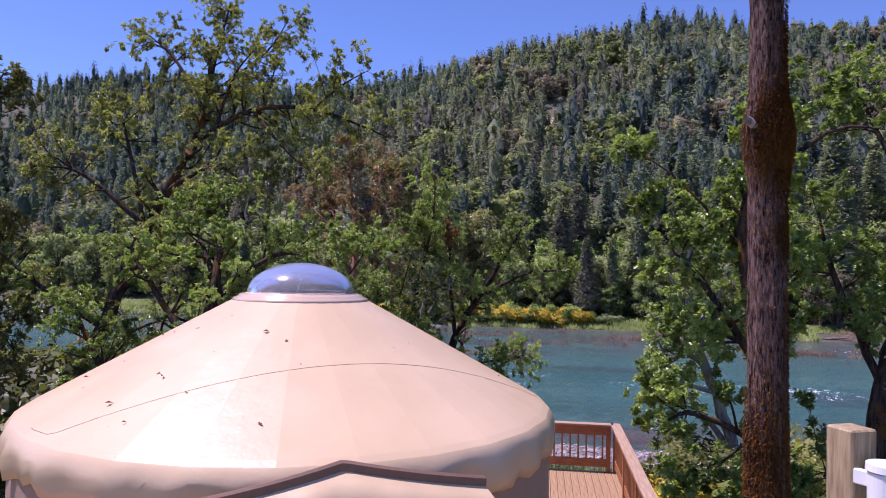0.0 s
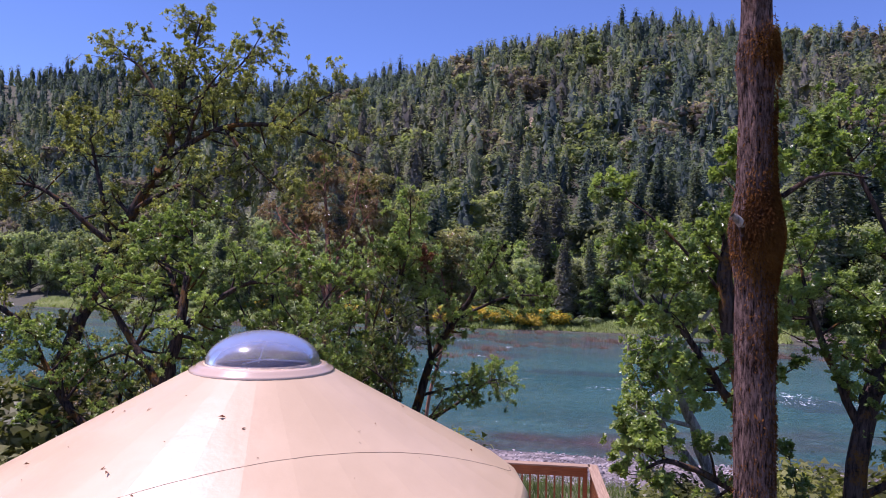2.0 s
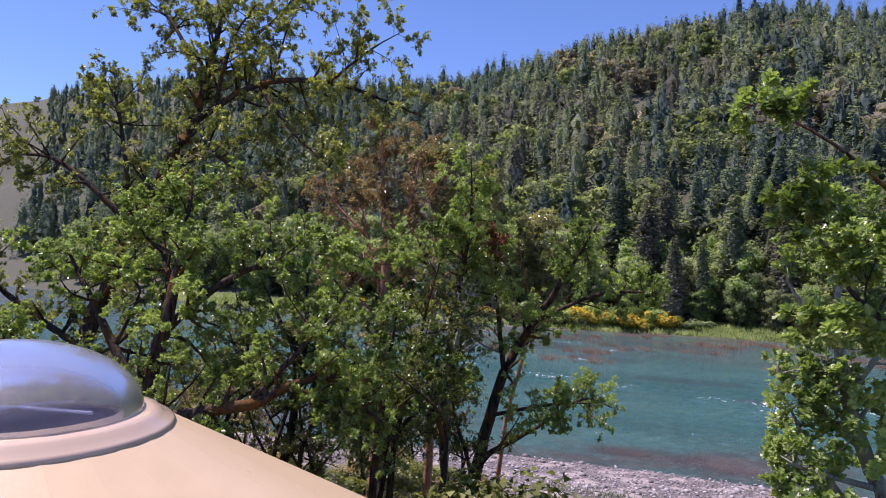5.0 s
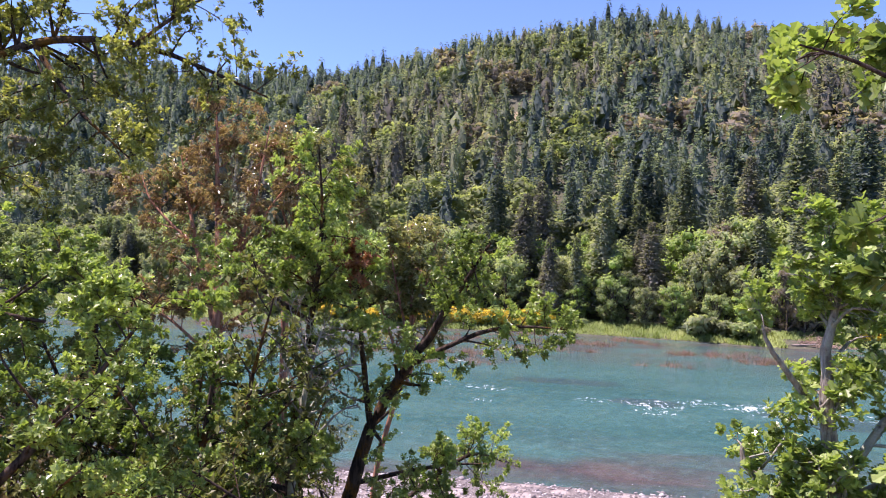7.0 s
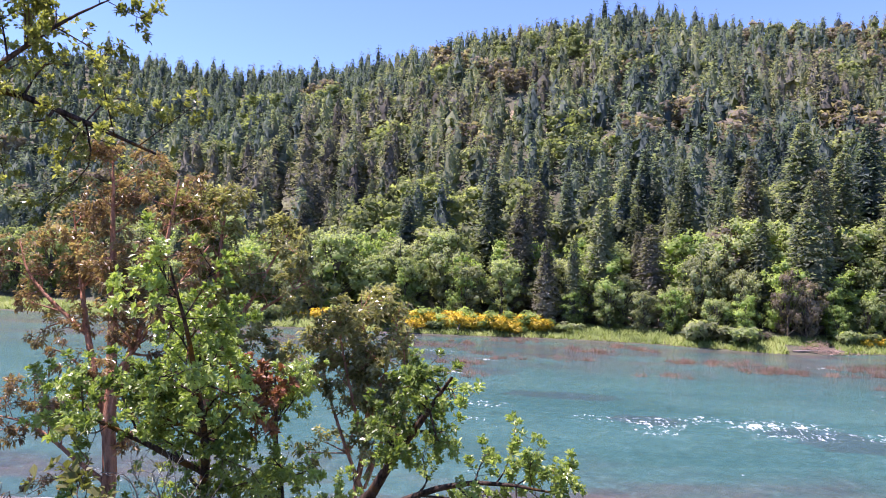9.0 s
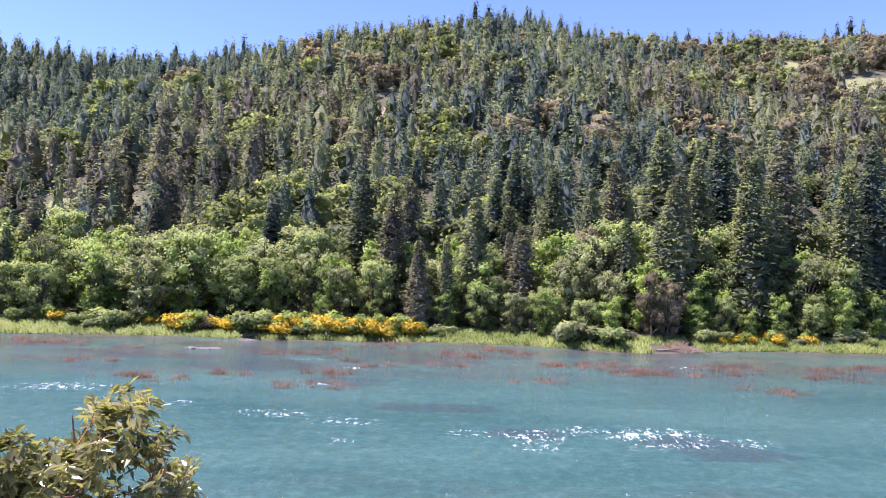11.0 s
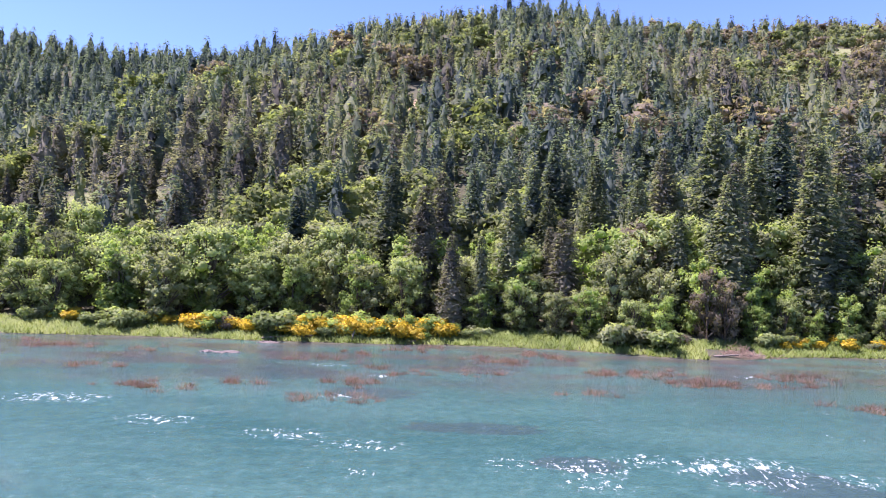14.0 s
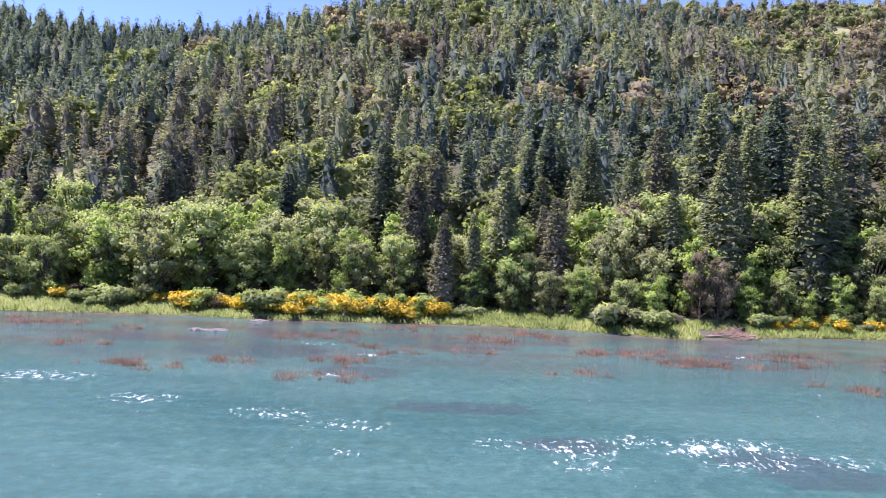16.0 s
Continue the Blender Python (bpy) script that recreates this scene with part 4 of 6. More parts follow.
# gravel bar, driftwood, stumps and a heap of brush along the far water's edge
bar_m = Mat("wet_gravel")
bar_m.base(bar_m.mix(bar_m.noise(3, 5), (0.09, 0.065, 0.06), (0.24, 0.2, 0.18)))
bar_m.set(Roughness=0.8)
bar_m.bump(bar_m.noise(6, 5), 0.8, 0.1)
grey_wood = bark("driftwood_grey", (0.12, 0.095, 0.08), (0.4, 0.33, 0.28), (0.2, 0.16, 0.12), 0.1)
for bx, by, blen in ((-41, 171.8, 2.6), (-45, 172.2, 1.2), (-37.5, 188.5, 2.4)):
    bm = bmesh.new()
    bmesh.ops.create_icosphere(bm, subdivisions=4, radius=1)
    for q in bm.verts:
        q.co *= 1 + 0.25 * float(wobble(q.co.x * 3, q.co.y * 3 + bx, 0.7, 1.0)) + 0.12 * float(wobble(q.co.x * 9, q.co.y * 9, 0.9, bx))
        q.co = Vector((q.co.x * blen, q.co.y * 1.1, q.co.z * 0.36))
    island = part("gravel_bar", bm, bar_m.m, None)
    island.location = (bx, by, -0.05)
    tagged(island, "low gravel bar rising out of the shallows", "gravel bar", "gravel bars")
for lx, dd_, ln_, rz_, tilt in ((-37, 1.2, 5.0, 12, 4), (-30, 1.6, 3.6, -20, 10), (-19.5, 1.5, 2.4, 70, 62), (59, 1.0, 6.0, 8, 3), (65, 0.6, 5.0, -14, 5), (100, 1.0, 2.2, 80, 70), (-6, 1.2, 2.6, 30, 12)):
    fy = float(far_edge(np.array([lx * 1.0]))[0]) + dd_
    P = bend([(-ln_ / 2, 0, 0, 0.24), (0, 0.1, 0.05, 0.2), (ln_ / 2, -0.1, 0.1, 0.1)], 4, 0.02, rng)
    stubs = [bend([(*P[6, :3], 0.09), (P[6, 0] + 0.3, 0.5, 0.5, 0.03)], 3, 0.02, rng), bend([(*P[3, :3], 0.08), (P[3, 0] - 0.3, -0.5, 0.4, 0.03)], 3, 0.02, rng)]
    v, f = tubes([P] + stubs, 7)
    log = new("driftwood_log", mesh_of("driftwood_log", v, f, grey_wood, True))
    log.matrix_basis = pose(lx, fy, float(land([lx], [fy])[0]) + 0.12 + 0.45 * ln_ * math.sin(radians(tilt)), 0, -tilt, rz_)
    tagged(log, "bleached grey driftwood log stranded on the bank", "log", "driftwood")
heap = empty("brush_heap", (62, float(far_edge(np.array([62.0]))[0]) + 1.9, 0.35), "heap of brown dead brush and branches at the water", "brush heap")
sticks = []
for k in range(420):
    p = np.array([rng.normal(0, 3.4), rng.normal(0, 1.3), 0])
    p[2] = max(0.0, 2.6 * math.exp(-(p[0] / 4.2) ** 2 - (p[1] / 1.8) ** 2)) * rng.random()
    d_ = rng.normal(0, 1, 3) * np.array([1, 0.6, 0.45])
    d_ *= rng.uniform(0.6, 1.8) / np.linalg.norm(d_)
    r_ = rng.uniform(0.02, 0.06)
    sticks.append([(*p, r_), (*(p + d_ * 0.5 + rng.normal(0, 0.08, 3)), r_ * 0.8), (*(p + d_), r_ * 0.4)])
v, f = tubes(sticks, 4)
tagged(child("branches", mesh_of("branches", v, f, bark("dead_brush", (0.2, 0.13, 0.1), (0.48, 0.34, 0.27), (0.3, 0.18, 0.12), 0.3), False), heap), kind="stuff")

# grass and weeds on the near bank
n = 30000
X, Y = rng.uniform(-26, 16, n), rng.uniform(19, 57, n)
okp = wobble(X, Y, 2.6, 3.0) + rng.uniform(-0.5, 0.5, n) > -0.15
X, Y = X[okp], Y[okp]
v, f = blades(X, Y, land(X, Y) - 0.05, rng.uniform(0.25, 0.9, len(X)), rng, 0.3, 0.02)
tagged(new("bank_weeds", mesh_of("bank_weeds", v, f, GRASS)), "long green and straw coloured grass on the near bank", "grass", kind="stuff")

# pebbles of the beach
bm = bmesh.new()
bmesh.ops.create_icosphere(bm, subdivisions=1, radius=1)
bm.verts.ensure_lookup_table()
iv, jf = np.array([q.co[:] for q in bm.verts]), np.array([[q.index for q in p.verts] for p in bm.faces])
bm.free()
n = 3600
X = rng.uniform(-22, 22, n)
Y = near_edge(X) - rng.uniform(-1.5, 13, n)
S = rng.uniform(0.05, 0.16, n) * (1 + 1.2 * (rng.random(n) < 0.06))
v = (iv[None] * S[:, None, None] * rng.uniform(0.6, 1.25, (n, len(iv), 1)) * np.array([1, 1, 0.6]) + np.stack([X, Y, land(X, Y) + S * 0.15], 1)[:, None]).reshape(-1, 3)
f = (jf[None] + (np.arange(n) * len(iv))[:, None, None]).reshape(-1, 3)
pm = Mat("river_stone")
pm.base(pm.ramp(pm.add("ShaderNodeNewGeometry").outputs["Random Per Island"], ((0.0, (0.13, 0.11, 0.105)), (0.5, (0.29, 0.255, 0.245)), (1.0, (0.5, 0.45, 0.43)))))
pm.set(Roughness=0.85)
tagged(new("beach_pebbles", mesh_of("beach_pebbles", v, f, pm.m, True)), "grey and pinkish river stones on the gravel beach", "stones", kind="stuff")

# ---- near trees ----
near_tree("oak_tree", "big mossy leaning oak with an open crown on the near bank", "oak tree", [
    [(-16.6, 24.0, 7.2, 0.34), (-15.6, 24.2, 10.0, 0.28), (-14.9, 24.3, 11.7, 0.25), (-13.9, 25.0, 15.2, 0.2), (-12.2, 25.2, 18.2, 0.15), (-12.3, 26.2, 20.6, 0.09), (-11.9, 26.8, 23.6, 0.03)],
    [(-12.2, 25.2, 18.2, 0.11), (-10.2, 25.5, 19.3, 0.09), (-8.0, 26.0, 19.3, 0.06), (-5.6, 26.4, 18.4, 0.02)],
    [(-13.3, 25.1, 16.4, 0.1), (-11.0, 24.3, 17.2, 0.07), (-9.6, 24.0, 16.4, 0.02)],
    [(-13.9, 25.0, 15.2, 0.11), (-16.0, 24.4, 17.0, 0.07), (-17.6, 24.0, 17.2, 0.02)],
    [(-14.9, 24.3, 11.7, 0.12), (-16.9, 23.6, 13.2, 0.08), (-18.6, 23.2, 14.6, 0.02)],
    [(-14.6, 24.5, 12.9, 0.1), (-12.9, 23.8, 14.2, 0.06), (-11.6, 23.5, 14.0, 0.02)],
    [(-12.4, 25.8, 19.6, 0.08), (-13.9, 26.2, 21.6, 0.05), (-15.2, 26.4, 22.2, 0.015)],
    [(-12.2, 26.0, 20.0, 0.06), (-10.4, 26.6, 21.6, 0.04), (-9.6, 26.8, 22.9, 0.012)],
    [(-13.9, 25.0, 15.0, 0.1), (-15.4, 26.0, 18.4, 0.06), (-16.0, 26.2, 19.8, 0.015)],
    [(-10.2, 25.5, 19.2, 0.07), (-8.8, 25.0, 17.8, 0.04), (-7.6, 25.0, 16.8, 0.012)],
    [(-8.4, 25.9, 19.3, 0.05), (-7.2, 26.2, 20.3, 0.03), (-6.4, 26.4, 20.8, 0.01)],
    [(-11.6, 25.4, 18.7, 0.07), (-10.4, 24.4, 20.2, 0.04), (-9.4, 24.0, 21.0, 0.012)],
], LEAF_OAK, BARK_OAK, 101, 88000, 0.092, 1.8, 0.45, 0.2)

near_tree("oak_tree", "low spreading mossy oak with a long horizontal limb", "oak tree", [
    [(-9.6, 19.4, 7.6, 0.26), (-9.0, 19.4, 10.4, 0.22), (-8.5, 19.4, 11.8, 0.18), (-8.3, 19.8, 13.6, 0.12), (-8.7, 20.8, 15.9, 0.03)],
    [(-8.9, 19.4, 10.8, 0.17), (-7.6, 19.1, 11.5, 0.14), (-5.9, 18.9, 12.0, 0.1), (-4.9, 19.6, 12.4, 0.06), (-4.0, 20.2, 11.6, 0.02)],
    [(-8.6, 19.4, 11.6, 0.12), (-10.0, 19.8, 13.2, 0.08), (-11.2, 20.0, 14.6, 0.02)],
    [(-8.4, 19.7, 13.0, 0.1), (-7.0, 20.2, 14.2, 0.06), (-6.0, 20.6, 14.2, 0.02)],
    [(-9.3, 19.4, 9.4, 0.14), (-11.2, 19.4, 11.2, 0.1), (-12.4, 19.6, 13.0, 0.03)],
    [(-8.3, 19.8, 13.4, 0.08), (-9.6, 21.0, 15.0, 0.05), (-10.0, 21.4, 15.8, 0.015)],
    [(-5.9, 18.9, 12.0, 0.07), (-5.0, 19.8, 13.4, 0.04), (-4.4, 20.5, 14.6, 0.012)],
], LEAF_MAPLE, BARK_OAK, 102, 76000, 0.078, 1.6, 0.5, 0.2)

near_tree("madrone_tree", "tall madrone with peeling red bark and browning leaves", "madrone tree", [
    [(-7.9, 28.8, 6.4, 0.2), (-7.6, 28.6, 10.4, 0.17), (-7.4, 28.3, 14.9, 0.12), (-7.7, 28.7, 17.6, 0.07), (-8.0, 29.0, 20.2, 0.015)],
    [(-7.4, 28.4, 14.4, 0.09), (-8.3, 28.9, 16.6, 0.06), (-9.2, 29.6, 19.0, 0.015)],
    [(-7.5, 28.4, 15.4, 0.07), (-6.8, 28.6, 17.6, 0.05), (-6.5, 28.8, 19.6, 0.015)],
    [(-7.5, 28.4, 15.8, 0.06), (-6.4, 28.4, 17.4, 0.03), (-5.7, 28.5, 18.4, 0.01)],
    [(-8.3, 28.9, 16.6, 0.05), (-9.4, 28.8, 17.6, 0.03), (-9.9, 29.0, 18.4, 0.01)],
    [(-7.4, 28.3, 14.0, 0.05), (-8.6, 28.0, 15.0, 0.03), (-9.4, 28.0, 15.2, 0.01)],
    [(-7.4, 28.3, 14.6, 0.05), (-6.2, 28.4, 15.6, 0.03), (-5.4, 28.6, 16.2, 0.01)],
], LEAF_MADRONE, BARK_MADRONE, 103, 24000, 0.105, 0.95, 0.72, 0.3, 0.35, 0.36, keep=lambda x, y, z: z > 13.6, rise=0.0)

near_tree("oak_tree", "crooked green oak leaning over the pebble beach", "oak tree", [
    [(-4.4, 26.9, 7.2, 0.2), (-4.0, 27.0, 10.2, 0.17), (-3.3, 26.9, 13.0, 0.13), (-2.0, 26.0, 15.0, 0.08), (-0.8, 25.0, 16.8, 0.02)],
    [(-4.6, 26.8, 8.2, 0.13), (-5.0, 26.8, 12.0, 0.1), (-4.4, 26.0, 14.8, 0.07), (-3.5, 23.8, 16.8, 0.035), (-3.2, 22.6, 18.1, 0.01)],
    [(-3.3, 26.9, 13.0, 0.08), (-3.4, 26.2, 15.0, 0.05), (-3.2, 25.4, 16.6, 0.015)],
    [(-3.9, 27.0, 10.6, 0.09), (-2.6, 27.6, 11.4, 0.06), (-1.4, 28.2, 12.2, 0.04), (-0.6, 29.0, 11.9, 0.012)],
    [(-3.6, 27.0, 11.8, 0.06), (-2.0, 27.2, 12.2, 0.04), (-0.9, 27.3, 12.3, 0.012)],
    [(-5.0, 26.8, 13.4, 0.06), (-6.2, 26.4, 13.8, 0.04), (-7.0, 26.2, 13.6, 0.012)],
    [(-2.4, 26.4, 14.4, 0.06), (-0.8, 26.0, 15.2, 0.04), (0.6, 25.6, 15.3, 0.012)],
    [(-4.5, 26.1, 14.6, 0.05), (-4.0, 25.0, 16.0, 0.03), (-4.2, 24.4, 17.0, 0.01)],
    [(-5.0, 26.8, 11.6, 0.06), (-6.4, 26.2, 12.0, 0.04), (-7.2, 26.0, 11.4, 0.012)],
    [(-4.2, 25.6, 15.2, 0.05), (-5.2, 24.8, 16.0, 0.03), (-5.6, 24.4, 16.2, 0.01)],
], LEAF_MAPLE, BARK_OAK, 104, 66000, 0.076, 0.95, 0.5, 0.2, rise=0.0)
near_tree("dead_bough", "clump of rust brown dead leaves hanging in the oak", "dead branch", [
    [(-3.35, 25.9, 15.6, 0.02), (-3.3, 25.4, 16.2, 0.015), (-3.2, 25.1, 16.8, 0.005)],
], LEAF_DEAD, BARK_OAK, 116, 1500, 0.09, 0.55, 0.3, 0.2, rise=0.0)
near_tree("madrone_tree", "madrone with bare reddish stems and browning leaf tufts", "madrone tree", [
    [(-6.6, 30.4, 6.4, 0.15), (-6.4, 30.2, 11.0, 0.12), (-6.4, 30.0, 15.6, 0.09), (-6.2, 29.8, 17.4, 0.06), (-6.0, 29.8, 19.4, 0.012)],
    [(-6.4, 30.0, 15.8, 0.06), (-5.4, 29.8, 17.4, 0.04), (-4.7, 29.8, 18.7, 0.012)],
    [(-6.3, 29.9, 16.4, 0.05), (-5.2, 30.0, 17.2, 0.03), (-4.3, 30.2, 17.8, 0.01)],
    [(-6.4, 30.0, 15.2, 0.05), (-5.4, 30.2, 15.8, 0.03), (-4.8, 30.4, 15.8, 0.01)],
    [(-6.3, 29.9, 17.0, 0.04), (-6.8, 29.8, 18.6, 0.03), (-7.0, 29.8, 19.4, 0.01)],
], LEAF_MADRONE_GREEN, BARK_MADRONE, 105, 12000, 0.125, 0.85, 0.75, 0.3, 0.15, 0.42, keep=lambda x, y, z: z > 14.6, rise=0.0)
near_tree("madrone_tree", "small bushy madrone with long drooping leaves", "madrone tree", [
    [(-4.6, 31.6, 6.0, 0.1), (-4.2, 31.4, 10.6, 0.07), (-3.3, 31.0, 14.4, 0.06), (-3.4, 30.6, 17.5, 0.006)],
    [(-3.3, 31.0, 13.6, 0.05), (-2.6, 31.2, 15.4, 0.03), (-2.6, 31.2, 16.4, 0.006)],
    [(-3.3, 31.0, 13.2, 0.05), (-4.1, 31.0, 15.2, 0.03), (-4.4, 31.0, 16.6, 0.01)],
    [(-3.3, 31.0, 13.4, 0.04), (-2.8, 30.8, 14.7, 0.02), (-2.55, 30.8, 15.4, 0.006)],
    [(-3.3, 30.9, 14.6, 0.04), (-2.8, 30.8, 16.2, 0.03), (-2.6, 30.7, 17.2, 0.01)],
    [(-3.3, 30.9, 14.2, 0.04), (-3.6, 30.5, 15.8, 0.03), (-3.8, 30.4, 16.8, 0.01)],
], LEAF_MADRONE_GREEN, BARK_MADRONE, 106, 12000, 0.14, 0.9, 0.7, 0.3, 0.15, 0.4, keep=lambda x, y, z: 12.5 < z < 17.9 and x < -2.4, rise=0.0)

near_tree("oak_tree", "bright leaved oak with a bent dark trunk beside the deck", "oak tree", [
    [(4.6, 17.2, 8.2, 0.2), (4.4, 16.9, 11.6, 0.17), (3.8, 16.5, 14.2, 0.14), (3.9, 16.5, 15.6, 0.1), (4.4, 16.8, 17.2, 0.03)],
    [(4.3, 16.8, 12.0, 0.09), (3.2, 16.4, 13.6, 0.06), (2.5, 16.2, 14.4, 0.02)],
    [(3.8, 16.5, 14.4, 0.04), (2.6, 16.5, 15.7, 0.022), (1.9, 16.6, 16.2, 0.013), (1.5, 16.6, 16.35, 0.006)],
    [(4.4, 16.9, 10.8, 0.08), (3.0, 16.7, 11.4, 0.05), (2.4, 16.6, 11.2, 0.02)],
    [(3.9, 16.5, 15.4, 0.07), (5.0, 16.0, 16.4, 0.04), (5.8, 15.8, 16.4, 0.012)],
    [(4.5, 17.0, 9.8, 0.06), (3.4, 17.0, 9.8, 0.04), (2.8, 17.0, 9.4, 0.012)],
], LEAF_MAPLE, BARK_OAK, 107, 33000, 0.095, 1.15, 0.3, 0.2, keep=lambda x, y, z: y > 15.9 and z < 18.0 + max(0, x - 3.2) and (x > 2.15 or (x > 1.25 and z < 16.2) or (x > 1.45 and 17.4 < z < 18.0) or (x > 1.35 + (z - 16.2) * 0.7 and z < 16.9)), lobed=True)
near_tree("oak_tree", "oak with pale lichened dead limbs on the river bank", "oak tree", [
    [(5.4, 22.4, 6.8, 0.2), (4.6, 22.1, 10.0, 0.15), (3.7, 21.6, 12.4, 0.11), (3.5, 21.5, 14.2, 0.06), (3.9, 21.7, 15.4, 0.015)],
    [(4.8, 22.2, 9.4, 0.09), (3.4, 21.8, 11.2, 0.06), (2.75, 21.5, 12.4, 0.015)],
    [(4.0, 21.8, 11.6, 0.07), (2.8, 21.8, 12.6, 0.05), (2.65, 21.8, 13.0, 0.012)],
    [(3.7, 21.6, 12.6, 0.06), (4.9, 21.7, 14.4, 0.04), (5.5, 21.9, 15.2, 0.012)],
    [(5.0, 22.3, 8.6, 0.07), (3.2, 22.4, 9.8, 0.05), (2.7, 22.5, 10.2, 0.012)],
    [(3.6, 21.5, 13.2, 0.05), (2.8, 21.2, 14.2, 0.03), (2.65, 21.1, 14.5, 0.01)],
    [(4.2, 21.9, 11.0, 0.06), (3.0, 21.0, 11.4, 0.04), (2.6, 20.9, 11.6, 0.01)],
], LEAF_MAPLE, BARK_PALE, 108, 19000, 0.1, 1.15, 0.3, 0.2, keep=lambda x, y, z: x > 2.5, lobed=True)
near_tree("oak_tree", "leafy oak leaning away from the deck", "oak tree", [
    [(6.2, 17.6, 8.0, 0.22), (6.3, 17.4, 11.4, 0.18), (6.9, 17.6, 13.8, 0.13), (7.6, 17.8, 17.2, 0.03)],
    [(6.4, 17.5, 12.0, 0.09), (5.6, 17.6, 14.0, 0.06), (5.4, 17.8, 15.2, 0.015)],
    [(6.8, 17.6, 13.4, 0.09), (8.4, 17.4, 15.0, 0.05), (9.4, 17.2, 15.6, 0.015)],
    [(6.3, 17.4, 10.8, 0.08), (7.8, 17.0, 11.8, 0.05), (8.8, 16.8, 11.8, 0.015)],
    [(7.2, 17.7, 15.0, 0.06), (6.4, 18.0, 17.0, 0.04), (6.2, 18.2, 17.8, 0.012)],
    [(6.2, 17.5, 9.6, 0.07), (5.4, 17.0, 10.4, 0.04), (5.2, 16.8, 10.4, 0.012)],
], LEAF_MAPLE, BARK_OAK, 109, 44000, 0.088, 1.3, 0.4, 0.2)
# this crown's shade is put into its leaf colour
near_tree("oak_tree", "oak with shade painted into its leaves beside the yurt", "oak tree", [
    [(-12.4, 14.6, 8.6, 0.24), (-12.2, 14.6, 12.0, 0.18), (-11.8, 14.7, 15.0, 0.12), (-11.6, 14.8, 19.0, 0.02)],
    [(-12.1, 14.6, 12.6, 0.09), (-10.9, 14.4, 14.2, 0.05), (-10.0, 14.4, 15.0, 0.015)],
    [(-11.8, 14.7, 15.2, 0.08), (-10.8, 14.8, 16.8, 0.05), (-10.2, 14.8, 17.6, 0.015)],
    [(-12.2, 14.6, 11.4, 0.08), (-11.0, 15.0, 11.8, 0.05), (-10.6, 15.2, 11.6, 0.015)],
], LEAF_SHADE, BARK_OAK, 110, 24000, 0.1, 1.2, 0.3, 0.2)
near_tree("oak_tree", "slender oak with mossy forked stems", "oak tree", [
    [(-18.6, 23.0, 7.0, 0.2), (-18.4, 22.8, 10.0, 0.16), (-18.0, 22.8, 12.4, 0.1), (-18.4, 23.0, 14.0, 0.02)],
    [(-18.4, 22.8, 10.4, 0.1), (-17.2, 22.6, 11.6, 0.08), (-16.6, 22.6, 12.6, 0.02)],
], LEAF_OAK, BARK_OAK, 111, 18000, 0.1, 1.3, 0.5, 0.2)

near_tree("oak_tree", "young green oak rising through the slope's undergrowth", "oak tree", [
    [(-8.6, 24.2, 8.2, 0.14), (-8.2, 24.3, 11.2, 0.11), (-7.9, 24.4, 13.4, 0.08), (-8.0, 24.6, 15.6, 0.02)],
    [(-8.0, 24.4, 13.0, 0.06), (-7.0, 24.2, 14.2, 0.03), (-6.4, 24.2, 14.9, 0.01)],
    [(-8.0, 24.4, 13.2, 0.05), (-9.0, 24.6, 14.6, 0.03), (-9.6, 24.8, 15.5, 0.01)],
    [(-8.1, 24.3, 12.2, 0.05), (-7.2, 24.5, 12.9, 0.03), (-6.4, 24.8, 13.3, 0.01)],
    [(-8.1, 24.3, 12.4, 0.05), (-9.2, 24.2, 13.2, 0.03), (-10.0, 24.2, 13.6, 0.01)],
], LEAF_MAPLE, BARK_OAK, 131, 22000, 0.082, 1.0, 0.4, 0.2, rise=0.0)
near_tree("oak_tree", "low green oak growing below the madrones", "oak tree", [
    [(-5.4, 24.0, 8.1, 0.1), (-5.3, 24.1, 11.0, 0.08), (-5.0, 24.2, 13.0, 0.03), (-4.9, 24.3, 13.9, 0.01)],
    [(-5.2, 24.1, 11.6, 0.05), (-6.2, 24.0, 12.8, 0.03), (-6.9, 24.0, 13.5, 0.01)],
    [(-5.2, 24.1, 11.8, 0.05), (-4.2, 24.2, 12.9, 0.03), (-3.7, 24.3, 13.4, 0.01)],
], LEAF_MAPLE, BARK_OAK, 132, 14000, 0.082, 0.9, 0.4, 0.2, rise=0.0)
near_tree("oak_tree", "bushy green oak growing low in front of the madrones", "oak tree", [
    [(-5.4, 23.0, 8.6, 0.1), (-5.3, 23.1, 11.6, 0.08), (-5.1, 23.2, 13.6, 0.05), (-5.0, 23.3, 15.0, 0.01)],
    [(-5.2, 23.1, 12.6, 0.05), (-6.1, 23.0, 13.8, 0.03), (-6.7, 23.0, 14.5, 0.01)],
    [(-5.2, 23.1, 12.8, 0.05), (-4.3, 23.3, 13.6, 0.03), (-3.7, 23.4, 14.2, 0.01)],
    [(-5.3, 23.1, 12.0, 0.05), (-4.5, 22.6, 12.8, 0.03), (-4.0, 22.4, 13.2, 0.01)],
    [(-5.3, 23.1, 12.2, 0.05), (-6.3, 23.4, 12.9, 0.03), (-7.1, 23.6, 13.2, 0.01)],
], LEAF_MAPLE, BARK_OAK, 134, 15000, 0.08, 0.9, 0.4, 0.2, rise=0.0)
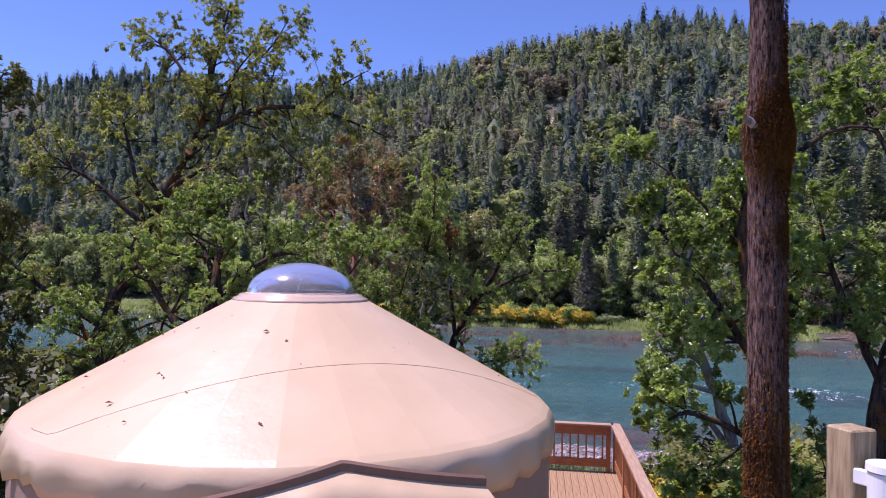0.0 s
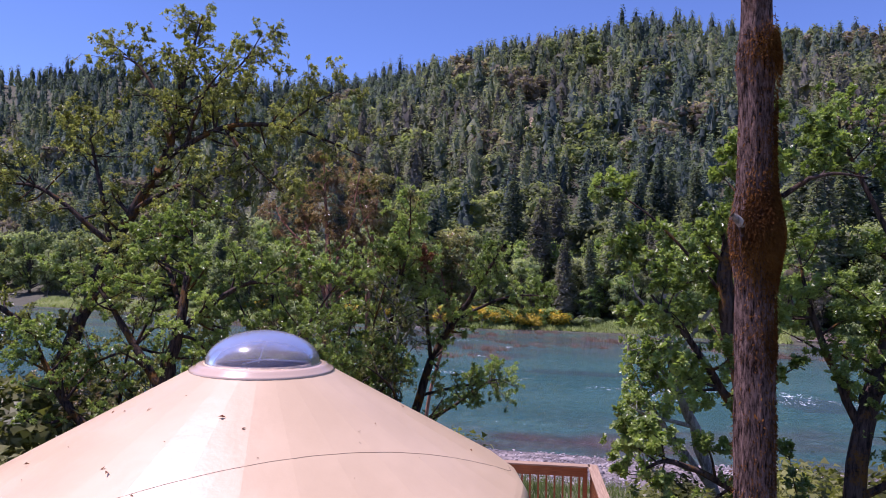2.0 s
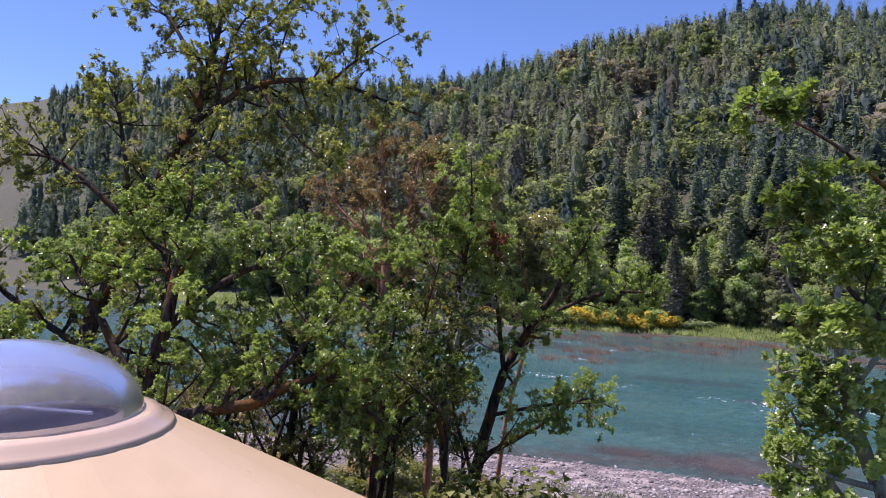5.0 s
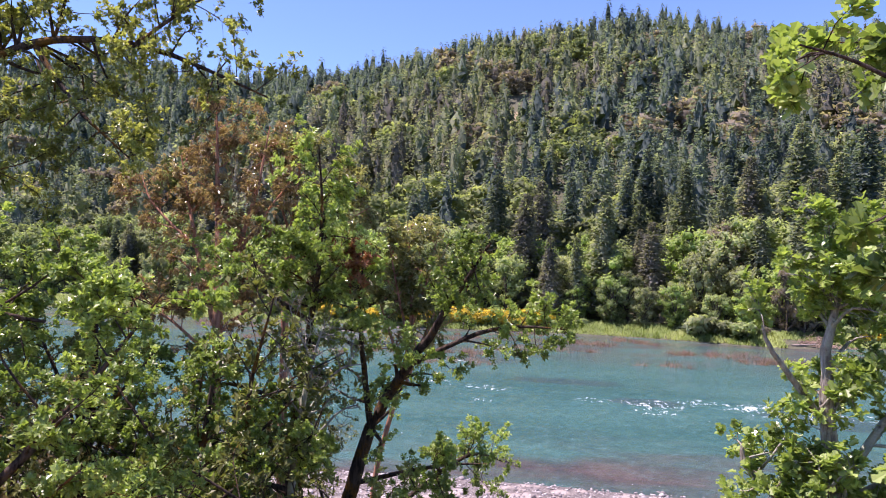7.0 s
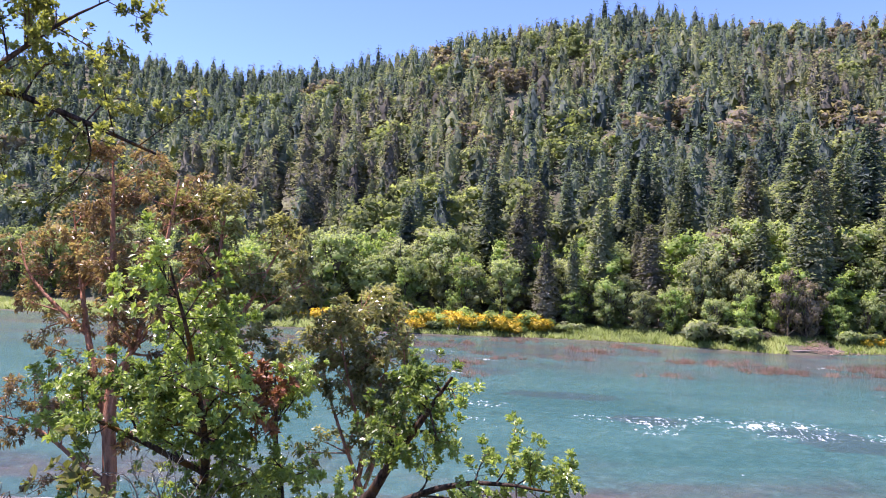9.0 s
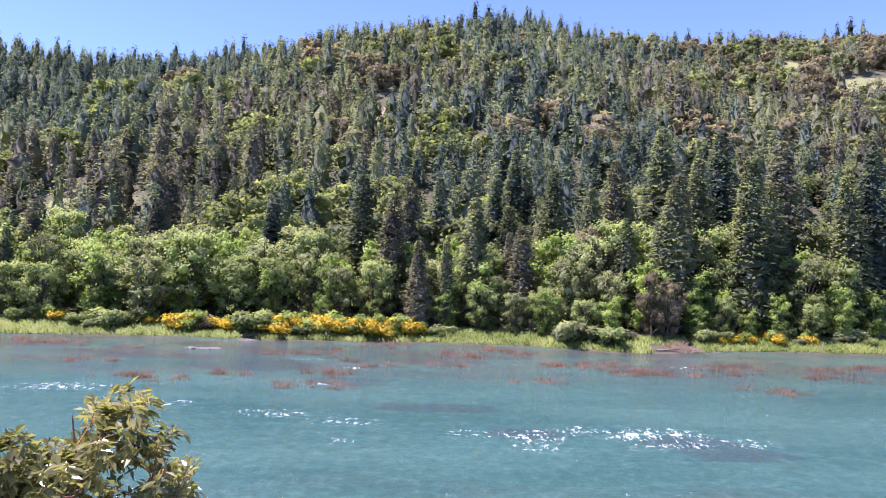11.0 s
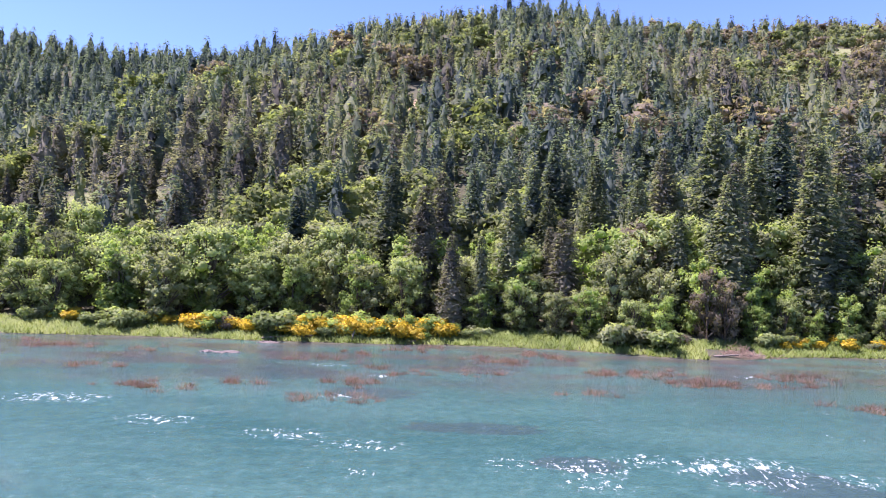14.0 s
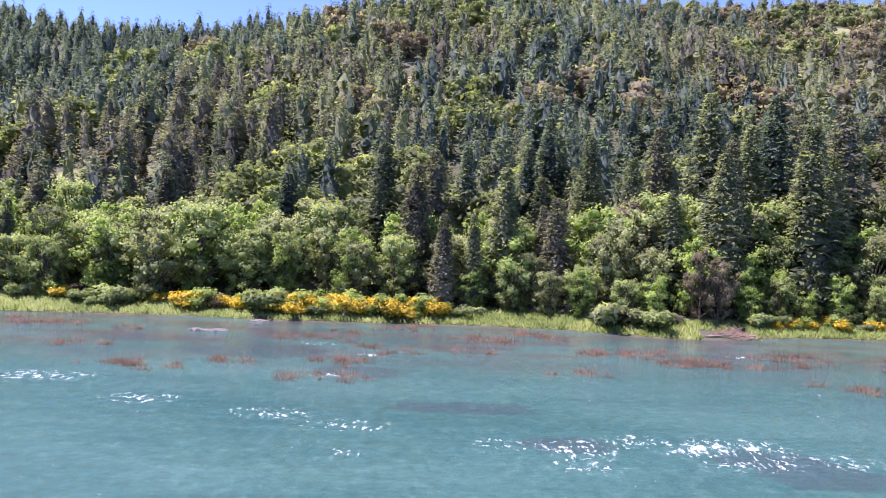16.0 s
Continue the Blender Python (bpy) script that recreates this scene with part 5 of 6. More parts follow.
near_tree("dead_tree", "dead forked tree crusted with pale lichen on the slope", "dead tree", [
    [(-4.2, 24.6, 7.9, 0.09), (-4.1, 24.5, 12.0, 0.07), (-3.9, 24.4, 14.0, 0.05), (-3.6, 24.3, 15.2, 0.012)],
    [(-3.9, 24.4, 13.6, 0.04), (-3.3, 24.2, 14.5, 0.025), (-2.8, 24.1, 14.7, 0.008)],
    [(-3.9, 24.4, 13.8, 0.04), (-4.4, 24.5, 14.8, 0.02), (-4.7, 24.6, 15.4, 0.006)],
    [(-4.0, 24.5, 12.9, 0.035), (-3.4, 24.6, 13.7, 0.02), (-3.0, 24.7, 13.9, 0.006)],
    [(-3.7, 24.3, 14.6, 0.025), (-4.0, 24.1, 15.3, 0.012), (-4.1, 24.0, 15.7, 0.005)],
], LEAF_SHADE, BARK_PALE, 133, 420, 0.07, 0.7, 0.6, 0.3, bare=0.6, rise=0.0)

# saplings crowding the slope between the big trees
sap = [near_tree("sapling", "thin crooked sapling with sparse leaves on the slope", "small tree", [
    [(0, 0, 0, 0.07), (0.3 * q, 0.2, 1.8, 0.055), (-0.2, 0.3 * q, 3.6, 0.035), (0.2, 0.1, 5.2, 0.01)],
    [(0.25 * q, 0.2, 1.6, 0.04), (1.0, -0.4 * q, 2.8, 0.025), (1.5, -0.5, 3.6, 0.008)],
    [(0.0, 0.2, 2.6, 0.03), (-0.9, 0.5 * q, 3.6, 0.02), (-1.3, 0.7, 4.4, 0.008)],
], mat, BARK_OAK, 120 + k, 2600, 0.1, 1.0, 0.25, 0.1, density=1.7, rise=0.0, group="saplings on the slope") for k, (q, mat) in enumerate(((1, LEAF_OAK), (-1, LEAF_SHADE), (1, LEAF_MADRONE)))]
rng = np.random.default_rng(88)
first = set()
for k in range(38):
    x, y = rng.uniform(-24, -3.5), rng.uniform(21.5, 41)
    if y > 36 and x > -9:
        continue
    s = rng.uniform(0.7, 1.25)
    p = int(rng.choice(3, p=(0.5, 0.35, 0.15)))
    m = pose(x, y, float(land([x], [y])[0]) - 0.1, 0, 0, rng.uniform(0, 360)) @ Matrix.Diagonal((s, s, s, 1))
    if p in first:
        copy_thing(sap[p], m @ Matrix.Diagonal((1 / sap[p].scale[0], 1 / sap[p].scale[1], 1 / sap[p].scale[2], 1)))
    else:
        first.add(p)
        sap[p].matrix_basis = m

# the tall bare trunk beside the yurt, with moss cushions
trunk_tree = empty("tall_tree", (2.42, 9.15, 10.03), "tall straight tree with furrowed brown bark and moss", "tree")
rng = np.random.default_rng(77)
P = bend([(2.5, 9.13, 8.5, 0.25), (2.49, 9.13, 10.2, 0.18), (2.48, 9.14, 12.6, 0.15), (2.46, 9.15, 15.0, 0.13), (2.45, 9.16, 17.0, 0.11), (2.42, 9.18, 21.0, 0.1), (2.4, 9.2, 26.0, 0.07)], 40, 0.0, rng)
v, f = tubes([P], 40)
d = v[:, :2] - np.array([2.47, 9.15])
an = np.arctan2(d[:, 1], d[:, 0])
ridge = np.sin(an * 17 + 2.2 * np.sin(v[:, 2] * 3.1 + an * 2)) * 0.006 + np.sin(an * 7 + v[:, 2] * 1.7) * 0.006
bulge = 0.055 * np.exp(-((v[:, 2] - 15.1) / 0.26) ** 2) + 0.03 * np.exp(-((v[:, 2] - 16.4) / 0.2) ** 2)
v[:, :2] += d / np.linalg.norm(d, axis=1)[:, None] * (ridge + bulge)[:, None]
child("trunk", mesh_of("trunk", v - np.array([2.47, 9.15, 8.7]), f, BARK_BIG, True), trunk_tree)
MOSS = foliage("moss_fibre", (0.075, 0.03, 0.009), (0.15, 0.06, 0.014), (0.24, 0.105, 0.024), 3.0, 0.15, 0.8, 0.1)
for z0, dz, n, a0 in ((15.1, 0.2, 22000, 0.4), (16.5, 0.09, 4000, 0.7), (12.45, 0.3, 9000, -0.4), (14.3, 0.12, 2600, 0.9), (13.5, 0.3, 2500, 1.3), (15.8, 0.25, 3000, 1.4), (11.4, 0.4, 3500, -0.9)):
    z = rng.normal(z0, dz, n)
    an = rng.normal(a0 - 0.9, 1.1, n)
    r = np.interp(z, (10.2, 12.6, 15.0, 17.0), (0.184, 0.154, 0.132, 0.114)) + 0.055 * np.exp(-((z - 15.1) / 0.26) ** 2) + 0.03 * np.exp(-((z - 16.4) / 0.2) ** 2)
    out = np.stack([np.cos(an), np.sin(an), 0 * an], 1)
    v, f = leaves(np.stack([2.47 + np.cos(an) * r, 9.15 + np.sin(an) * r, z], 1), out + rng.normal(0, 0.8, (n, 3)), 0.027, rng, 0.35, 0.2, 0.6)
    child("moss", mesh_of("moss", v - np.array([2.47, 9.15, 8.7]), f, MOSS), trunk_tree, "rusty orange moss cushion")
stub = bend([(2.38, 9.06, 15.12, 0.04), (2.3, 9.01, 15.2, 0.03), (2.26, 8.99, 15.23, 0.018)], 4, 0.006, rng)
v, f = tubes([stub], 9)
child("branch_stub", mesh_of("branch_stub", v - np.array([2.47, 9.15, 8.7]), f, BARK_PALE, True), trunk_tree, "pale broken branch stub")

# undergrowth of the near bank
used = set()
ug = [shrub("undergrowth_bush", "leafy green bush in the undergrowth below the yurt", "bush", (LEAF_OAK,), 81, 12, 130, 0.065), shrub("undergrowth_bush", "bush in the undergrowth with shade painted into its leaves", "bush", (LEAF_SHADE,), 82, 12, 130, 0.065), shrub("undergrowth_bush", "thin brown twiggy bush in the undergrowth", "bush", (LEAF_MADRONE,), 83, 9, 110, 0.065)]
rng = np.random.default_rng(84)
for i in range(80):
    x, y = rng.uniform(-30, -1.5), rng.uniform(20.5, 50)
    if y > 52 - 1.1 * max(x + 12, 0) or (x > -6.5 and y > 25):
        continue
    s = rng.uniform(1.0, 2.3)
    set_tree(ug[int(rng.choice(3, p=(0.5, 0.25, 0.25)))], used, x, y, s, s * rng.uniform(1.0, 1.4), rng.uniform(0, 360), 0.15)
for x, y, s in ((3.4, 19.5, 1.6), (4.4, 20.5, 1.8), (6.5, 20, 2.2), (8.5, 19, 2.6), (7.6, 24, 2.4), (9.8, 26, 2.6), (11.5, 22, 3.0), (5.4, 19.4, 1.4), (10.2, 17.5, 2.8)):
    set_tree(ug[int(x * 3) % 2], used, x, y, s, s * 1.2, x * 71 % 360, 0.15)
for x, y, s in ((3.1, 18.4, 1.1), (3.7, 17.9, 1.2), (3.0, 17.2, 0.9)):
    set_tree(broom, {id(broom)}, x, y, s, s * 1.2, x * 71 % 360, 0.1)
# bushes in the shade-dark leaf, for the dim ground left of the yurt
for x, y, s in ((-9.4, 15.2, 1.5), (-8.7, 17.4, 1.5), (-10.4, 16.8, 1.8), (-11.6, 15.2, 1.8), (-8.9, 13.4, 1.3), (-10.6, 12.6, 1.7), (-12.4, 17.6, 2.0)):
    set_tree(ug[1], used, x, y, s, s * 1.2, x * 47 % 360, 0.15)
for x, y, s in ((-13, 18.5, 3.4), (-15, 20, 3.8), (-11.2, 20.5, 3.2), (-17, 22, 4.0), (-13.5, 22.5, 3.4), (-19, 19, 4.0), (-9.8, 17.8, 2.6), (-16.5, 17.5, 3.6), (-20, 24, 4.0), (-11.5, 24, 3.2)):
    set_tree(ug[int(-x) % 2], used, x, y, s, s * 1.1, x * 61 % 360, 0.2)
# rank grass beside the deck
rng = np.random.default_rng(91)
n = 9000
X, Y = rng.uniform(2.3, 11, n), rng.uniform(11.5, 20, n)
v, f = blades(X, Y, land(X, Y) - 0.05, rng.uniform(0.3, 1.1, n), rng, 0.28, 0.014)
tagged(new("deckside_grass", mesh_of("deckside_grass", v, f, GRASS)), "tall green grass growing beside the deck", "grass", kind="stuff")

# ---- yurt ----
YC, YR, Y_RING, Y_EAVE, Y_FLOOR, RING_R = (-2.42, 11.2), 3.09, 14.94, 13.66, 11.03, 0.72
vinyl = Mat("roof_vinyl")
pos = vinyl.place()
tone = vinyl.mix(vinyl.ramp(vinyl.noise(1.2, 5), ((0.35, 0.0), (0.7, 1.0))), (0.6, 0.438, 0.258), (0.67, 0.494, 0.3))
spots = vinyl.ramp(vinyl.noise(9, 2), ((0.76, 0.0), (0.8, 1.0)))
vinyl.base(vinyl.mix(vinyl.math("MULTIPLY", spots, 0.35), tone, (0.3, 0.2, 0.12)))
vinyl.set(Roughness=0.36)
vinyl.p.inputs["Specular IOR Level"].default_value = 0.5
vinyl.bump(vinyl.math("ADD", vinyl.noise(5, 4), vinyl.math("MULTIPLY", vinyl.noise(160, 2), 0.05)), 0.12, 0.05)
canvas = Mat("wall_canvas")
canvas.base(canvas.mix(canvas.noise(3, 5), (0.3, 0.19, 0.12), (0.4, 0.27, 0.18)))
canvas.set(Roughness=0.8)
canvas.bump(canvas.noise(30, 3), 0.3, 0.02)
seam_m = Mat("seam_and_shaded_edge")
seam_m.base(seam_m.mix(seam_m.noise(20, 3), (0.16, 0.09, 0.06), (0.24, 0.14, 0.09)))
seam_m.set(Roughness=0.7)
clearv = Mat("clear_vinyl")
clearv.base(clearv.mix(clearv.noise(4, 4), (0.55, 0.4, 0.28), (0.64, 0.47, 0.34)))
clearv.set(Roughness=0.22)
clearv.p.inputs["Coat Weight"].default_value = 0.4
acryl = Mat("dome_acrylic")
acryl.base((0.84, 0.79, 0.86))
acryl.set(Roughness=0.2, IOR=1.18)
acryl.p.inputs["Transmission Weight"].default_value = 0.84
acryl.bump(acryl.noise(14, 3), 0.05, 0.02)

yurt = empty("yurt", (*YC, Y_FLOOR), "round yurt with a tan vinyl cone roof and clear dome", "yurt")
o = Vector((*YC, Y_FLOOR))
PANELS = 28
NS = PANELS * 4


def cone_rings(rings, ns=NS):
    """A surface of revolution round the yurt's axis, from (radius, height) rows."""
    V, F = [], []
    for r, z in rings:
        for k in range(ns):
            a_ = 2 * math.pi * k / ns
            V.append((r * math.cos(a_), r * math.sin(a_), z))
    for i in range(len(rings) - 1):
        for k in range(ns):
            k2 = (k + 1) % ns
            F.append((i * ns + k, i * ns + k2, (i + 1) * ns + k2, (i + 1) * ns + k))
    return np.array(V), np.array(F)


zr, ze = Y_RING - Y_FLOOR, Y_EAVE - Y_FLOOR
slope = (zr - ze) / (YR - RING_R)


def facet(a_, r):
    """Radius of the roof's flat panel at an angle."""
    half = math.pi / PANELS
    off = (a_ + half) % (2 * half) - half
    return r * math.cos(half) / math.cos(off)


def roof_rings(rings):
    V, F = [], []
    for r, z in rings:
        for k in range(NS):
            a_ = 2 * math.pi * k / NS
            q = facet(a_, r)
            V.append((q * math.cos(a_), q * math.sin(a_), z))
    for i_ in range(len(rings) - 1):
        for k in range(NS):
            k2 = (k + 1) % NS
            F.append((i_ * NS + k2, i_ * NS + k, (i_ + 1) * NS + k, (i_ + 1) * NS + k2))
    return np.array(V), np.array(F)


def roof_z(r):
    return zr - slope * (r - RING_R)


prof = [(0.62, roof_z(0.62))] + [(r, roof_z(r)) for r in np.linspace(0.72, YR - 0.13, 9)]
prof += [(YR - 0.07, roof_z(YR - 0.07) - 0.012), (YR - 0.025, ze - 0.04), (YR, ze - 0.1), (YR + 0.005, ze - 0.17), (YR - 0.01, ze - 0.27), (YR - 0.03, ze - 0.38), (YR - 0.06, ze - 0.37)]
v, f = roof_rings(prof)
rad = np.hypot(v[:, 0], v[:, 1])
an = np.arctan2(v[:, 1], v[:, 0])
hang = smooth(0.03, 0.22, ze - v[:, 2]) * (rad > YR - 0.2)
out = hang * (0.035 * np.sin(an * 31 + 2 * np.sin(an * 5)) + 0.02 * np.sin(an * 67 + 1))
v[:, :2] *= (1 + out / YR)[:, None]
v[:, 2] += hang * (0.05 * np.sin(an * 17 + 1.5 * np.sin(an * 7)) + 0.03 * np.sin(an * 43))
roof_me = mesh_of("roof", v, f, vinyl.m, True)
# panels taut between the rafters, a little rounded across
loop_n = []
for poly in roof_me.polygons:
    upper = poly.index // NS < 10
    for vi in poly.vertices:
        co = roof_me.vertices[vi].co
        if upper:
            round_n = Vector((co.x, co.y, 0)).normalized() * slope + Vector((0, 0, 1))
            flat_n = poly.normal if poly.normal.z > 0 else -poly.normal
            loop_n.append((round_n.normalized() * 0.4 + flat_n * 0.6).normalized())
        else:
            loop_n.append(Vector((0, 0, 0)))
roof_me.normals_split_custom_set(loop_n)
roof = child("roof", roof_me, yurt)
ring = []
for k in range(81):
    off = radians(-72 + 144 * k / 80)
    a_, r = off - radians(52), min(1.84 / math.cos(0.8 * off), YR - 0.16)
    ring.append((facet(a_, r) * math.cos(a_), facet(a_, r) * math.sin(a_), roof_z(r) + 0.0005, 0.0028))
v, f = tubes([ring], 5)
child("seam", mesh_of("seam", v, f, seam_m.m, True), roof, "dark stitched seam across the roof")
# leaf litter caught on the roof
rng = np.random.default_rng(15)
for k in range(46):
    a_, r = rng.uniform(0, 6.283), rng.uniform(1.0, 2.8)
    at_ = np.array([[facet(a_, r) * math.cos(a_), facet(a_, r) * math.sin(a_), roof_z(r) + 0.006]])
    v, f = leaves(at_, rng.normal(0, 1, (1, 3)) * np.array([1, 1, 0.1]), rng.choice((0.02, 0.035, 0.06)), rng, 0.5, 0.5)
    child("debris", mesh_of("debris", v, f, LEAF_DEAD), roof)
# wall, drip edge, lattice rope
v, f = cone_rings([(YR - 0.08, 0.0), (YR - 0.08, 0.8), (YR - 0.07, 1.6), (YR - 0.08, ze - 0.1)], NS)
wave = 0.012 * np.sin(np.arctan2(v[:, 1], v[:, 0]) * 36)
v[:, :2] *= (1 + wave / YR)[:, None]
child("wall", mesh_of("wall", v, f, canvas.m, True), yurt, "brown canvas wall")
# the door's rain cover: a raised fold, its front edge coloured dark as if shaded
V, F, VB = [], [], []
steps_ = 37
for k in range(steps_):
    s = k / (steps_ - 1)
    a_ = radians(-80 + 40 * s)
    peak = 1 - abs(s - 0.48) / (0.48 if s < 0.48 else 0.52)
    r = YR + 0.26 - 0.3 * peak
    z = roof_z(r) + 0.03 + 0.03 * peak
    e_ = Vector((math.cos(a_), math.sin(a_), 0))
    for rr, zz in ((r, z), (r + 0.03, z + 0.005), (r + 0.05, z - 0.015), (r + 0.045, z - 0.085 - 0.03 * peak), (r + 0.0, z - 0.1)):
        V.append((e_.x * rr, e_.y * rr, zz))
    for rr, zz in ((r + 0.03, z - 0.07), (r + 0.12, z - 0.13), (r + 0.26, z - 0.22 + 0.02 * math.sin(s * 40)), (r + 0.26, z - 0.3)):
        VB.append((e_.x * rr, e_.y * rr, zz))
for k in range(steps_ - 1):
    F += [(k * 5 + q, k * 5 + q + 1, (k + 1) * 5 + q + 1, (k + 1) * 5 + q) for q in range(4)]
cover = child("door_cover", mesh_of("door_cover", np.array(V), np.array(F), seam_m.m, False), yurt, "raised edge of the door's rain cover, coloured a shaded brown")
F = []
for k in range(steps_ - 1):
    F += [(k * 4 + q, k * 4 + q + 1, (k + 1) * 4 + q + 1, (k + 1) * 4 + q) for q in range(3)]
child("cover_sheet", mesh_of("cover_sheet", np.array(VB), np.array(F), vinyl.m, True), cover)
# dome with its two rings
v, f = cone_rings([(0.72, zr - 0.03), (0.81, zr - 0.066), (0.818, zr - 0.045), (0.8, zr - 0.024), (0.745, zr - 0.002), (0.735, zr + 0.018), (0.68, zr + 0.03), (0.61, zr + 0.026)], 72)
child("dome_ring", mesh_of("dome_ring", v, f[:, ::-1], clearv.m, True), yurt, "pale vinyl double ring")
v, f = cone_rings([(0.65 * math.sin(q), zr + 0.025 + 0.375 * math.cos(q)) for q in np.linspace(0.02, math.pi / 2, 14)], 48)
dome = child("dome", mesh_of("dome", v, f, acryl.m, True), yurt, "clear acrylic skylight dome")
v, f = tubes([[(0.0, -0.15, zr + 0.06, 0.008), (0.03, -0.1, zr + 0.28, 0.008)], [(-0.56, 0, zr + 0.08, 0.01), (0, 0.02, zr + 0.1, 0.01), (0.56, 0, zr + 0.08, 0.01)], [(0, -0.56, zr + 0.08, 0.01), (0.02, 0, zr + 0.1, 0.01), (0, 0.56, zr + 0.08, 0.01)]], 6)
metal = Mat("opener_metal")
metal.base((0.6, 0.6, 0.62))
metal.set(Roughness=0.35, Metallic=0.9)
child("dome_opener", mesh_of("dome_opener", v, f, metal.m, True), yurt, "metal dome opener rod")
# dark closed sheet added below the dome in place of the unlit interior
dark = Mat("dim_interior")
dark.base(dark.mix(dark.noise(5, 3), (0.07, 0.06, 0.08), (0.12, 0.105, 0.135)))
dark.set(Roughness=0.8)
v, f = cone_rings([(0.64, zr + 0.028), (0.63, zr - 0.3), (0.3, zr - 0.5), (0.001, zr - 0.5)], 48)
child("skylight_well", mesh_of("skylight_well", v, f, dark.m, True), yurt, "dark sheet standing in for the dim interior below the dome")

# ---- deck and railing ----
DA = 3.3


def cedar(name, dark_, light_):
    m = Mat(name)
    pos_ = m.coord("Object")
    g = m.noise(7, 6, 0.6, pos_, (6.0, 0.4, 6.0))
    rnd = m.add("ShaderNodeObjectInfo").outputs["Random"]
    c = m.mix(m.ramp(g, ((0.35, 0.0), (0.65, 1.0))), dark_, light_)
    m.base(m.mix(m.math("MULTIPLY", rnd, 0.3), c, tuple(q * 0.65 for q in light_)))
    m.set(Roughness=0.65)
    m.bump(g, 0.3, 0.01)
    return m.m


RAIL_WOOD = cedar("stained_cedar", (0.24, 0.075, 0.024), (0.43, 0.17, 0.06))
TOP_WOOD = cedar("weathered_cedar", (0.3, 0.19, 0.12), (0.48, 0.33, 0.22))
PLANK_WOOD = cedar("deck_plank", (0.27, 0.155, 0.075), (0.43, 0.275, 0.15))
CORNER = Vector((1.68, 18.66, 0))


def bar(name, size, at, mat, parent, rz=DA, bevel=0.006):
    bm = bmesh.new()
    box(bm, size, (0, 0, 0), bevel)
    ob = part(name, bm, mat, parent)
    ob.matrix_basis = pose(*at, 0, 0, rz)
    return ob


out_y = Vector((math.sin(radians(DA)), -math.cos(radians(DA)), 0))
out_x = Vector((-math.cos(radians(DA)), -math.sin(radians(DA)), 0))
deck = empty("deck", (*CORNER[:2], Y_FLOOR), "wooden deck of weathered cedar planks under the yurt", "deck")
bm = bmesh.new()
c = out_x * 4.7 + out_y * 6.9
box(bm, (9.2, 13.6, 0.2), (c.x, c.y, -0.14), 0.0, DA)
part("frame", bm, RAIL_WOOD, deck)
bm = bmesh.new()
box(bm, (0.136, 13.8, 0.034), (0, 0, 0), 0.004)
plank_me = bpy.data.meshes.new("plank")
bm.to_mesh(plank_me)
bm.free()
plank_me.materials.append(PLANK_WOOD)
for k in range(66):
    q = out_x * (0.02 + 0.143 * k) + out_y * 6.85
    ob = child("plank", plank_me, deck)
    ob.matrix_basis = pose(q.x, q.y, -0.018, 0, 0, DA)
for ix in range(5):
    for iy in range(5):
        q = out_x * (0.3 + 2.2 * ix) + out_y * (0.3 + 3.2 * iy)
        gz = float(land([CORNER.x + q.x], [CORNER.y + q.y])[0])
        bar("post", (0.14, 0.14, Y_FLOOR - 0.24 - gz + 0.3), (q.x, q.y, (gz - 0.3 - Y_FLOOR - 0.24) / 2), RAIL_WOOD, deck)


